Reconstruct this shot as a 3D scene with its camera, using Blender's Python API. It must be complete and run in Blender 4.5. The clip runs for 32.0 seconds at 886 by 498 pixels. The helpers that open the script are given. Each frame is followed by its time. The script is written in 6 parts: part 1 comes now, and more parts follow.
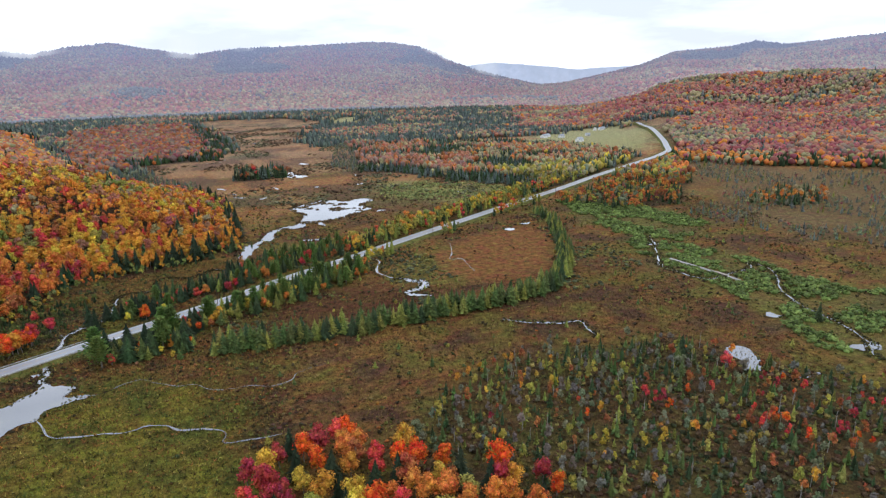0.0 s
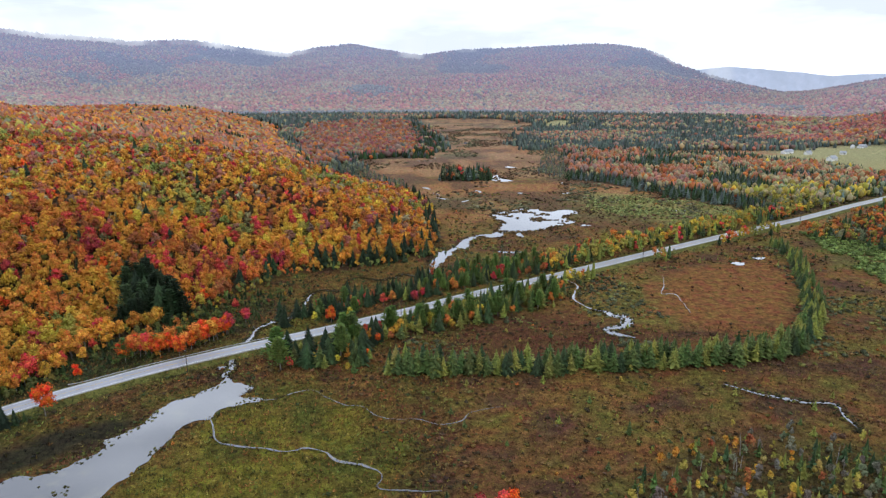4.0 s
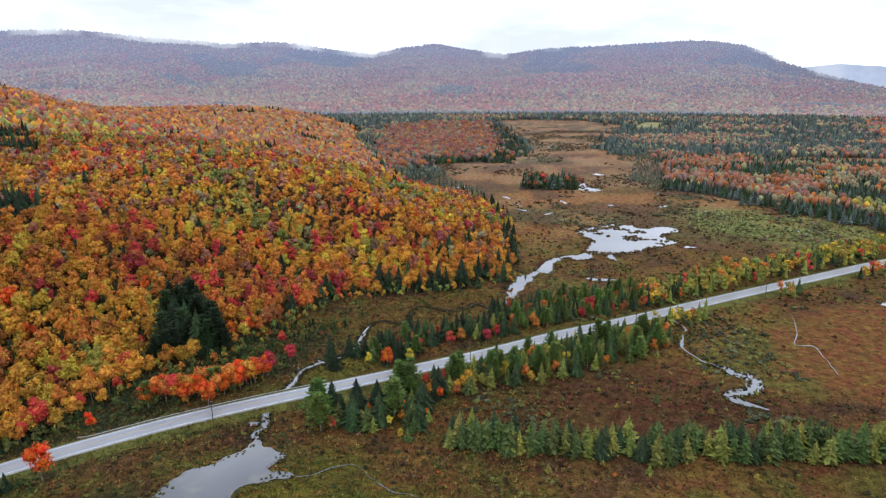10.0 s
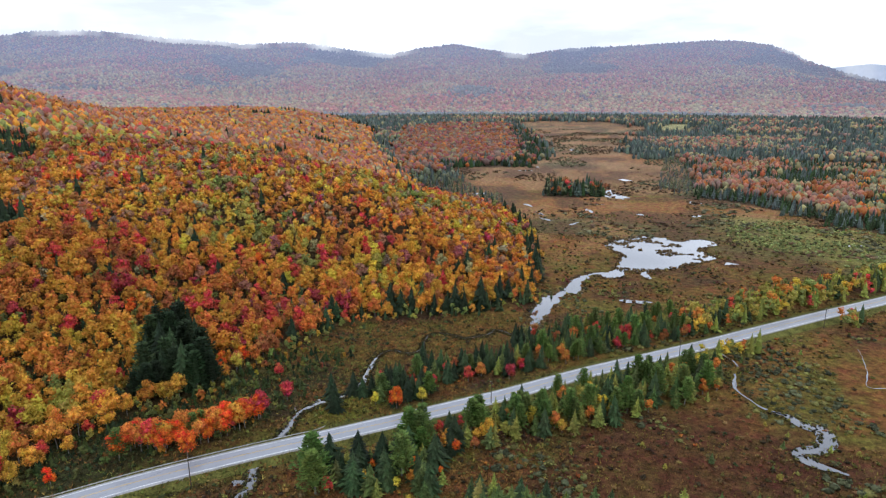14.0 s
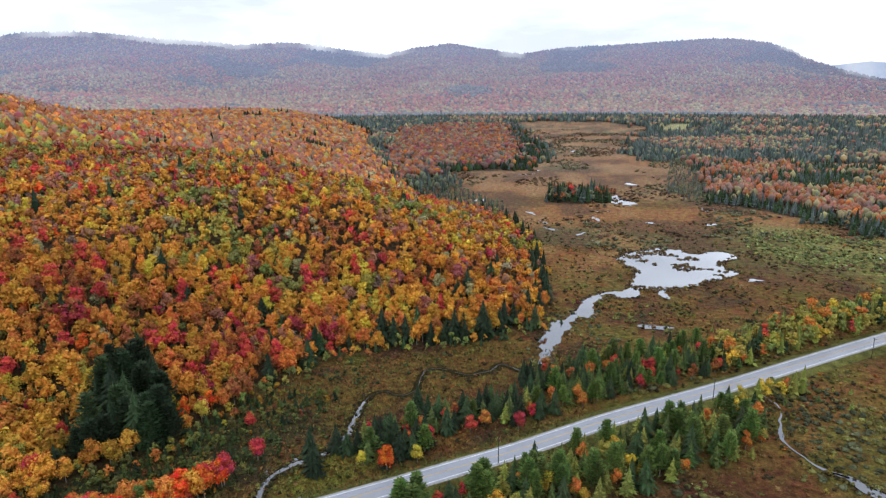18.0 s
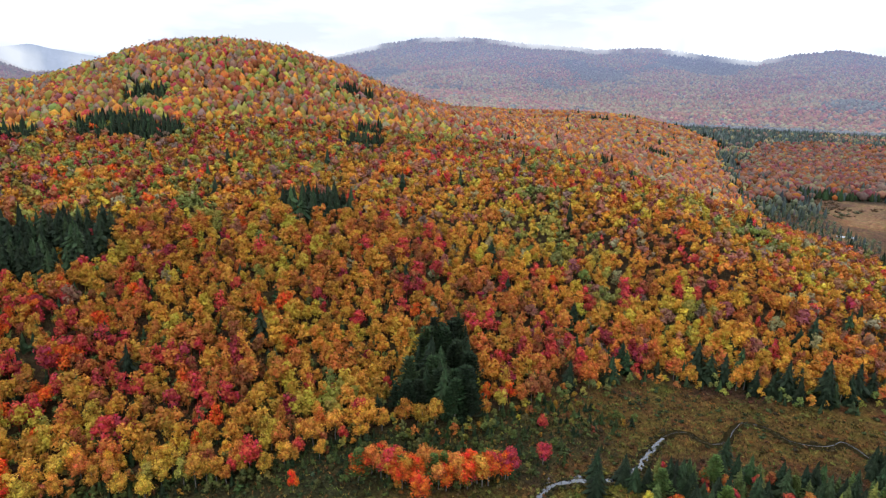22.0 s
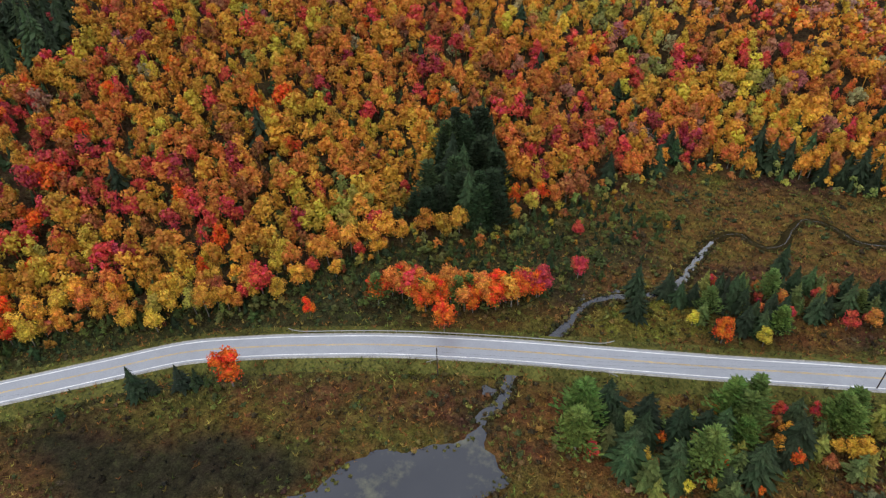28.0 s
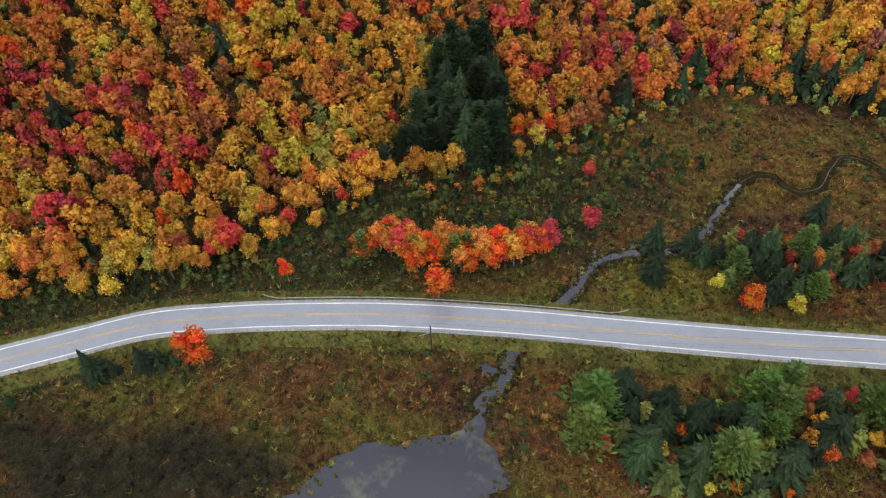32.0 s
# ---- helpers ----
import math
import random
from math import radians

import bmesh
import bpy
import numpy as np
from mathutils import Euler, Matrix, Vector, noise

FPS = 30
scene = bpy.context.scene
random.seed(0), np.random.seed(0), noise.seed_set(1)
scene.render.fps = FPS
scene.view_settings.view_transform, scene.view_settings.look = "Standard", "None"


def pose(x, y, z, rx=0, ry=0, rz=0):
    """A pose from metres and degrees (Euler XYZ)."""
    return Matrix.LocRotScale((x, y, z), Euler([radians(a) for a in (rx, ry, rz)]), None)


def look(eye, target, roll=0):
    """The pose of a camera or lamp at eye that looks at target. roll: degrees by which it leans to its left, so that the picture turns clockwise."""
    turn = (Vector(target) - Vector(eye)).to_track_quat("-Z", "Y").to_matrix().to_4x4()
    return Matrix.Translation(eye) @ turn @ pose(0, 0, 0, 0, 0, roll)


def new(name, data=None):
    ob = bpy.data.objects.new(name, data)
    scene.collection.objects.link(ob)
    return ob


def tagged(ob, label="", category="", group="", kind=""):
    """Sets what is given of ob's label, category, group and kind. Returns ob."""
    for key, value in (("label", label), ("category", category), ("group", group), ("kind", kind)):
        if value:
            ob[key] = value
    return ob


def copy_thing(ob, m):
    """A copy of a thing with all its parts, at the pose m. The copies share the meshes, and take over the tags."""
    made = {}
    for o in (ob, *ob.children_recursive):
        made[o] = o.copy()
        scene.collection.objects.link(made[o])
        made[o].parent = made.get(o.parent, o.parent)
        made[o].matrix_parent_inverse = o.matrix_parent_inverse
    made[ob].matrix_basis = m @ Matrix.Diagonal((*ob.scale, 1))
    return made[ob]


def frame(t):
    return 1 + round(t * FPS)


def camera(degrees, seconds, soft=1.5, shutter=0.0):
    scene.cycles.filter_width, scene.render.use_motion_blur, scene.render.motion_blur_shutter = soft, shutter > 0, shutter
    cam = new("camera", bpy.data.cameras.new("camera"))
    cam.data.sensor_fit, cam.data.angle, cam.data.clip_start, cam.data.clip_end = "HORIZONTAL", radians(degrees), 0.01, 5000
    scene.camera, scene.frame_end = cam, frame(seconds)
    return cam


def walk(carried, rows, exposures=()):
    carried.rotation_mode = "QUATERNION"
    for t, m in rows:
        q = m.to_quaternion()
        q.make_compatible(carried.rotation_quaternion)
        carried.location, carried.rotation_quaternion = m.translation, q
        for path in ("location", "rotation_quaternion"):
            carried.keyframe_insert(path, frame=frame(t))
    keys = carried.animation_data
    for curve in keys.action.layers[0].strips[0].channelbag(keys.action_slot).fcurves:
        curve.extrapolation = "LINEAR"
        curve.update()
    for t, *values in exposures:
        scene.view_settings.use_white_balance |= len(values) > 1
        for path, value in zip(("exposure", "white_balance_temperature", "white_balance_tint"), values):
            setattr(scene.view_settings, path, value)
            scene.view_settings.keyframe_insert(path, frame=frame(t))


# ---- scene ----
cam = camera(70.3, 32.0, 1.3)
PATH = [
    (0, (-2.247, -50.354, 123.706), (-1.696, -48.507, 123.172), -1.3),
    (0.5, (-0.788, -45.511, 123.453), (-0.264, -43.656, 122.922), -1.2),
    (1, (0.596, -40.869, 123.574), (0.924, -38.968, 123.049), -0.9),
    (1.5, (2.402, -35.579, 123.407), (2.566, -33.655, 122.885), -0.5),
    (2, (3.51, -30.309, 123.194), (3.599, -28.38, 122.674), -0.4),
    (2.5, (4.174, -25.447, 123.358), (4.223, -23.517, 122.839), -0.3),
    (3, (4.794, -20.447, 123.711), (4.817, -18.516, 123.19), -0.3),
    (3.5, (4.884, -14.962, 123.927), (4.86, -13.031, 123.405), -0.2),
    (5.5, (5.363, 4.036, 123.589), (5.217, 5.962, 123.071), -0.2),
    (6, (5.466, 8.894, 123.779), (5.309, 10.819, 123.26), -0.3),
    (6.5, (5.105, 13.783, 123.875), (4.925, 15.707, 123.356), -0.3),
    (7, (4.865, 18.801, 123.765), (4.674, 20.723, 123.247), -0.3),
    (7.5, (4.602, 23.669, 123.569), (4.397, 25.59, 123.051), -0.3),
    (8, (3.994, 28.489, 123.488), (3.749, 30.405, 122.971), -0.3),
    (8.5, (3.688, 33.379, 123.553), (3.415, 35.291, 123.036), -0.3),
    (9, (3.059, 37.754, 123.562), (2.774, 39.665, 123.044), -0.3),
    (9.5, (2.643, 42.043, 123.445), (2.344, 43.951, 122.929), -0.3),
    (10, (2.176, 47.294, 123.776), (1.858, 49.199, 123.256), -0.4),
    (10.5, (1.739, 51.83, 123.594), (1.406, 53.732, 123.074), -0.3),
    (11, (1.129, 56.278, 123.618), (0.783, 58.178, 123.098), -0.3),
    (11.5, (0.302, 60.667, 123.697), (-0.051, 62.566, 123.178), -0.3),
    (12, (-0.084, 65.32, 123.756), (-0.448, 67.217, 123.238), -0.4),
    (12.5, (-1.126, 69.98, 123.777), (-1.494, 71.876, 123.259), -0.4),
    (13, (-2.051, 74.425, 123.875), (-2.422, 76.321, 123.358), -0.4),
    (13.5, (-3.326, 79.067, 123.876), (-3.697, 80.963, 123.359), -0.4),
    (14, (-4.041, 83.942, 123.936), (-4.414, 85.837, 123.418), -0.4),
    (14.5, (-5.096, 88.809, 124.067), (-5.469, 90.704, 123.549), -0.4),
    (16.5, (-8.713, 109.039, 123.865), (-9.089, 110.934, 123.348), -0.7),
    (17, (-9.729, 114.058, 124.009), (-10.104, 115.953, 123.491), -0.7),
    (17.5, (-10.63, 118.677, 124.746), (-11.002, 120.572, 124.226), -0.6),
    (18, (-11.487, 122.722, 124.656), (-11.852, 124.618, 124.137), -0.7),
    (18.5, (-12.199, 126.146, 124.673), (-12.575, 128.04, 124.154), -0.6),
    (19, (-12.263, 127.769, 125.154), (-12.685, 129.654, 124.636), -0.6),
    (19.5, (-12.543, 128.436, 125.032), (-13.035, 130.305, 124.518), -0.5),
    (20, (-12.934, 128.686, 124.969), (-13.556, 130.517, 124.457), -0.2),
    (20.5, (-13.208, 128.638, 125.134), (-14.022, 130.393, 124.625), 0.3),
    (21, (-13.494, 129.115, 125.148), (-14.469, 130.786, 124.64), 0.6),
    (21.5, (-13.496, 129.219, 125.061), (-14.62, 130.793, 124.553), 1.0),
    (22, (-13.873, 129.473, 125.171), (-15.135, 130.939, 124.66), 1.4),
    (22.5, (-16.301, 132.497, 126.585), (-17.623, 133.904, 126.062), -0.4),
    (23, (-17.743, 134.299, 126.895), (-19.06, 135.71, 126.373), -0.5),
    (23.5, (-19.37, 135.789, 127.428), (-20.682, 137.204, 126.904), -0.3),
    (24, (-21.645, 138.543, 126.923), (-22.954, 139.962, 126.402), -0.4),
    (24.5, (-23.762, 141.435, 126.889), (-25.07, 142.856, 126.37), -0.6),
    (26.5, (-28.462, 151.063, 128.127), (-29.701, 152.37, 127.258), -1.8),
    (27, (-31.357, 153.403, 128.077), (-32.554, 154.668, 127.095), -1.8),
    (27.5, (-33.917, 155.888, 127.881), (-35.066, 157.099, 126.78), -1.9),
    (28, (-36.521, 158.231, 128.088), (-37.618, 159.383, 126.875), -2.0),
    (28.5, (-38.987, 160.708, 127.746), (-40.034, 161.804, 126.441), -2.2),
    (29, (-41.495, 163.106, 127.573), (-42.492, 164.148, 126.187), -2.3),
    (29.5, (-43.589, 165.714, 127.461), (-44.543, 166.706, 126.01), -2.5),
    (30, (-46.653, 168.484, 127.51), (-47.598, 169.475, 126.053), -2.2),
    (30.5, (-49.272, 171.255, 127.791), (-50.211, 172.247, 126.33), -2.1),
    (31, (-51.608, 174.396, 128.206), (-52.545, 175.388, 126.744), -2.1),
    (31.5, (-54.409, 177.383, 127.482), (-55.345, 178.38, 126.023), -1.9),
    (32, (-56.543, 179.879, 127.172), (-57.466, 180.861, 125.694), -2.0),
]
walk(cam, [(t, look(eye, target, roll)) for t, eye, target, roll in PATH], [(0, 0.0, 6020, 10), (24, 0.0, 6100, 10), (27, 0.0, 6500, 10), (32, 0.0, 6500, 10)])

# ---- world and light: high overcast ----
world = bpy.data.worlds.new("overcast_sky")
scene.world = world
world.use_nodes = True
wt = world.node_tree
wt.nodes.clear()
w_out = wt.nodes.new("ShaderNodeOutputWorld")
w_bg = wt.nodes.new("ShaderNodeBackground")
w_sky = wt.nodes.new("ShaderNodeTexSky")
w_sky.sky_type = "NISHITA"
w_sky.sun_disc = False
w_sky.sun_elevation = radians(48)
w_sky.sun_rotation = radians(150)
w_scale = wt.nodes.new("ShaderNodeVectorMath")
w_scale.operation = "SCALE"
w_scale.inputs["Scale"].default_value = 0.1
w_co = wt.nodes.new("ShaderNodeTexCoord")
w_map = wt.nodes.new("ShaderNodeMapping")
w_map.inputs["Scale"].default_value = (1.0, 1.0, 4.5)
w_noise = wt.nodes.new("ShaderNodeTexNoise")
w_noise.inputs["Scale"].default_value = 2.6
w_noise.inputs["Detail"].default_value = 6
w_noise.inputs["Roughness"].default_value = 0.55
w_ramp = wt.nodes.new("ShaderNodeValToRGB")
w_ramp.color_ramp.elements[0].position = 0.38
w_ramp.color_ramp.elements[0].color = (0.62, 0.645, 0.70, 1)
w_ramp.color_ramp.elements[1].position = 0.58
w_ramp.color_ramp.elements[1].color = (0.945, 0.975, 1.04, 1)
w_mix = wt.nodes.new("ShaderNodeMix")
w_mix.data_type = "RGBA"
w_mix.inputs["Factor"].default_value = 0.93
wt.links.new(w_sky.outputs["Color"], w_scale.inputs[0])
wt.links.new(w_co.outputs["Generated"], w_map.inputs["Vector"])
wt.links.new(w_map.outputs["Vector"], w_noise.inputs["Vector"])
wt.links.new(w_noise.outputs["Fac"], w_ramp.inputs["Fac"])
wt.links.new(w_scale.outputs["Vector"], w_mix.inputs["A"])
wt.links.new(w_ramp.outputs["Color"], w_mix.inputs["B"])
wt.links.new(w_mix.outputs["Result"], w_bg.inputs["Color"])
w_bg.inputs["Strength"].default_value = 1.46
wt.links.new(w_bg.outputs["Background"], w_out.inputs["Surface"])

sun = new("sun", bpy.data.lights.new("sun", "SUN"))
sun.data.energy = 0.5
sun.data.angle = radians(24)
sun.data.color = (1.0, 0.98, 0.95)
sun.rotation_euler = (radians(42), 0, radians(30))
scene.view_settings.exposure = 0.0

# ---- plan: lines and outlines on the valley floor, in metres ----
ROAD = [(-420, -190), (-330, -60), (-268, 40), (-222, 116), (-204, 147), (-195, 162), (-184, 180.5), (-174, 197), (-163, 209), (-150, 221.5), (-131, 238), (-107, 256), (-83, 272.5), (-60, 288.5),
        (-42, 301.5), (-22, 316), (8, 340), (36, 360), (64, 380), (93, 402), (128, 428), (168, 457), (217, 493), (240, 509), (280, 538), (318, 565), (400, 628), (495, 696), (563, 744),
        (607, 776), (624, 799), (640, 825), (676, 883), (710, 946), (745, 1020), (762, 1060), (800, 1150)]
SPUR = [(608, 778), (629, 776), (653, 772), (705, 760)]
HILL_FOOT = [(-600, -260), (-420, -60), (-300, 60), (-240, 140), (-223, 164), (-205, 190), (-186, 214), (-177, 241), (-161, 274), (-140, 297), (-132, 330),
             (-113, 372), (-88, 389), (-47, 405), (-18, 427), (-12, 480), (-26, 605), (-57, 683), (-150, 746), (-207, 873), (-310, 1180),
             (-470, 1600), (-800, 2200), (-1450, 3100)]
NEAR_POND = [(-97, 234), (-93, 230), (-89, 229), (-85, 227), (-83, 225), (-84, 222), (-86, 217), (-84, 215), (-79, 215.5), (-75, 214), (-82, 211), (-89, 206), (-91, 200), (-97, 196), (-99, 189), (-100, 179), (-101, 170),
             (-104, 160), (-106, 150), (-109, 138), (-118, 124), (-134, 112), (-158, 118), (-174, 136), (-160, 147), (-154, 152), (-149, 156), (-144, 158), (-139, 162), (-132, 163.5), (-127, 167), (-124, 171), (-121, 176), (-120, 181),
             (-123, 184), (-118, 189), (-114, 196), (-113, 203), (-112, 210), (-109, 213.5), (-105, 215.5), (-102, 220), (-99, 225), (-98, 230)]
BIG_POND = [(28, 572), (37, 587), (50, 596), (61, 602), (77, 599), (80, 591), (87, 589), (94, 596), (105, 599), (113, 583), (101, 573), (97, 564), (99, 553), (107, 548), (95, 534), (83, 525), (66, 511), (55, 505), (51, 486), (46, 500), (40, 502),
            (35, 488), (25, 483), (19, 489), (10, 474), (8, 451), (-1, 446), (-7, 425), (-11, 410), (-15, 395), (-16, 385), (-20, 386), (-19, 402), (-21, 412), (-17, 424), (-15, 439), (-7, 446), (-1, 459), (2, 473), (9, 487), (19, 494), (27, 496), (34, 515), (39, 540), (33, 555)]
BROOK = [(-17, 386), (-22, 380.5), (-27, 379), (-31, 382), (-36, 384), (-39, 377), (-44, 373), (-51, 371), (-57, 373.5), (-62, 374.5), (-68, 373), (-69, 366), (-68, 355), (-70, 349), (-74, 348), (-80, 351), (-84, 348), (-86, 341),
         (-86, 333), (-86, 323), (-85, 316), (-87, 306), (-95, 297), (-99, 292), (-101, 287), (-101, 281), (-101, 274), (-101, 266), (-101, 250), (-99, 245), (-98, 240), (-99, 236), (-98, 233)]
CREEK_A = [(-91, 200), (-86, 192), (-82, 184), (-75, 182), (-65, 181), (-56, 179), (-49, 181), (-42, 179), (-38, 174), (-29, 172), (-23, 169), (-21, 164), (-22, 161), (-19, 159), (-9, 159), (-2, 159)]
CREEK_B = [(-76, 214), (-70, 216), (-62, 222), (-56, 222.5), (-50, 217), (-42, 212), (-35, 210), (-29, 204), (-22, 201), (-12, 201), (-4, 198), (4, 201), (8, 207), (20, 212)]
S_BROOK = [(69, 376), (72, 370), (75, 362), (72, 355), (70, 346), (69, 337), (71, 330), (76, 322), (82, 318.5), (85, 313), (90.5, 310), (91.5, 305), (88, 298), (81, 294), (77, 291.5), (80, 287), (84, 285), (90, 282.5)]
E_CREEK = [(114, 234), (123, 227), (133, 222), (140, 219), (150, 218), (149, 209), (149, 196)]
E_POOL = [(197, 168), (202, 167.5), (205, 163), (202, 153), (196, 145), (189, 146), (193, 153), (193, 161)]
TRAIL = [(262, 297), (266, 278), (270, 258), (272, 243)]
TRAIL_BROOK = [(287, 360), (279, 342), (274, 332), (262, 312), (252, 296), (247, 287), (248, 270), (256, 252), (270, 255), (285, 258), (297, 262), (304, 271), (306, 258), (296, 240), (282, 222), (272, 198), (269, 172), (262, 150), (251, 138), (261, 128), (283, 110)]
BELT = [(-28, 243), (-10, 241.5), (8, 241.5), (30, 244), (52, 246.5), (74, 249.5), (97, 253.5), (121, 258.5), (147, 265), (167, 279), (185, 302), (202, 333), (218, 374), (231, 408), (240, 440), (242, 468)]
MEADOW = [(-82, 217), (-60, 224), (-36, 209), (-23, 184), (-17, 156), (2, 132), (-10, 60), (-140, 40), (-190, 90), (-106, 142), (-98, 180), (-90, 200)]
FLOODED = [(-176, 155), (-150, 157), (-128, 168), (-116, 190), (-127, 199), (-150, 184), (-180, 166)]
RUST_MARSH = [(137, 398), (170, 413), (217, 413), (207, 356), (174, 302), (148, 287), (121, 294), (110, 328), (114, 368)]
GREEN_SHRUB = [(291, 504), (267, 408), (254, 344), (247, 301), (252, 262), (254, 231), (238, 193), (240, 168), (247, 142), (250, 122), (330, 60), (388, 148), (340, 196), (316, 210), (313, 240), (310, 270), (303, 290), (293, 312), (304, 342), (345, 365), (362, 418), (358, 476)]
N_SHRUB = [(143, 690), (240, 660), (278, 576), (222, 522), (164, 542), (126, 616)]
CENTRE_WOODS = [(139, 790), (190, 738), (222, 690), (270, 618), (280, 560), (320, 584), (400, 642), (490, 712), (560, 765), (540, 900), (440, 1060), (181, 1148)]
ROAD_WOODS = [(285, 482), (330, 446), (390, 450), (480, 560), (540, 650), (590, 735), (500, 668), (400, 594), (315, 530)]
FAR_SPIT = [(-229, 905), (-184, 928), (-164, 992), (-105, 998), (-56, 1022), (-48, 1165), (-74, 1404), (-120, 1705), (-190, 1883), (-318, 1873), (-420, 1679), (-330, 1250)]
GREY_EDGE = [(-203, 780), (-156, 790), (-140, 860), (-164, 992), (-229, 905), (-330, 1250), (-364, 1418), (-440, 1440), (-330, 1180), (-240, 900)]
STRIP = [(140, 786), (152, 889), (128, 989), (106, 1083), (102, 1248), (127, 1415), (191, 1638), (183, 1887), (100, 2051), (-70, 2092), (-190, 1990), (-120, 1705), (-74, 1404), (-48, 1165), (-56, 1022), (-100, 985), (-60, 800)]
FIELDS = [(496, 1056), (484, 885), (555, 845), (601, 822), (728, 999), (765, 1154), (719, 1217), (574, 1145)]
FAR_FIELD = [(217, 1806), (286, 1994), (348, 1954), (282, 1775), (225, 1738)]
# trees left out here to fit the camera's view of the far field
FIELD_VIEW_GAP = [(196, 1640), (225, 1760), (290, 1790), (335, 1900), (350, 1890), (285, 1660)]
RIGHT_BOG = [(586, 686), (698, 495), (760, 420), (700, 300), (560, 240), (430, 260), (370, 350), (350, 400), (430, 440), (500, 560)]
ISLAND = [(-27, 776), (37, 780), (42, 810), (28, 845), (-22, 835)]
SCRUB = [(20, 40), (40, 135), (70, 180), (120, 190), (175, 185), (225, 120), (300, 60), (320, -20), (60, -40)]


def lattice(ix, iy, seed):
    h = (ix.astype(np.int64) * 374761393 + iy.astype(np.int64) * 668265263 + seed * 974711) & 0x7FFFFFFF
    h = ((h ^ (h >> 13)) * 1274126177) & 0x7FFFFFFF
    return ((h ^ (h >> 16)) & 0xFFFF) / 65535.0


def value_noise(x, y, size, seed=0, octaves=3):
    """Smooth noise from 0 to 1 over the plan; size in metres."""
    x, y = np.asarray(x, float) / size, np.asarray(y, float) / size
    total, weight, amount = 0, 0, 1.0
    for k in range(octaves):
        ix, iy = np.floor(x), np.floor(y)
        fx, fy = x - ix, y - iy
        fx, fy = fx * fx * (3 - 2 * fx), fy * fy * (3 - 2 * fy)
        a, b = lattice(ix, iy, seed + k), lattice(ix + 1, iy, seed + k)
        c, d = lattice(ix, iy + 1, seed + k), lattice(ix + 1, iy + 1, seed + k)
        total = total + amount * ((a * (1 - fx) + b * fx) * (1 - fy) + (c * (1 - fx) + d * fx) * fy)
        weight += amount
        amount *= 0.5
        x, y = x * 2.03 + 17.1, y * 2.03 + 5.7
    return total / weight


def line_distance(x, y, line):
    """Distance to a polyline, and on which side of it: positive on its left."""
    best, side = np.full(np.shape(x), 1e9), np.zeros(np.shape(x))
    for (ax, ay), (bx, by) in zip(line[:-1], line[1:]):
        dx, dy = bx - ax, by - ay
        f = np.clip(((x - ax) * dx + (y - ay) * dy) / (dx * dx + dy * dy), 0, 1)
        d = np.hypot(x - ax - f * dx, y - ay - f * dy)
        s = np.sign(dx * (y - ay) - dy * (x - ax))
        near = d < best
        side = np.where(near, s, side)
        best = np.where(near, d, best)
    return best, side


def inside(x, y, outline):
    hit = np.zeros(np.shape(x), bool)
    for (ax, ay), (bx, by) in zip(outline, outline[1:] + outline[:1]):
        if ay != by:
            hit ^= ((ay > y) != (by > y)) & (x < (bx - ax) * (y - ay) / (by - ay) + ax)
    return hit


def within(x, y, outline, soft):
    """1 inside an outline and 0 outside, blended over soft metres, with a ragged edge."""
    wx = x + (value_noise(x, y, 22, 11) - 0.5) * 2.2 * soft
    wy = y + (value_noise(x, y, 22, 23) - 0.5) * 2.2 * soft
    d, _ = line_distance(wx, wy, outline + outline[:1])
    d = np.where(inside(wx, wy, outline), d, -d)
    return np.clip(0.5 + d / soft, 0, 1)


CREST_AZ = [-180, -95, -82, -75.3, -73.6, -71.9, -68, -60, -49.7, -48.2, -45.8, -42, -38.6, -36.4, -33, -29.5, -27.4, -24, -22.4, -19.2, -15.3, -12.7, -9.8, -7.3, -4, -0.3, 4.3, 8.7, 11, 13.1, 15.1, 16.7, 17.3, 19.8, 23.1, 25.7, 27.5, 29.9, 34.1, 36.8, 38.2, 41, 42.7, 45, 47.5, 49.6, 51.2, 60, 95, 180]
CREST_UP = [2, 2, 1.2, 1.02, 0.95, 0.2, 0, 0.8, 1.86, 2.27, 2.93, 3.63, 3.74, 3.67, 3.3, 3.15, 2.89, 3.09, 3.05, 2.6, 2.1, 2.7, 2.96, 2.55, 2.02, 2.48, 2.62, 2.79, 2.86, 2.76, 2.37, 1.75, 1.3, 0.4, -0.5, -1.05, -1.04, -0.55, 0.4, 1.35, 1.46, 1.63, 1.98, 1.67, 1.87, 2.06, 2.17, 2.4, 2, 2]


def hill_inset(x, y):
    d, s = line_distance(x, y, HILL_FOOT)
    return d * s


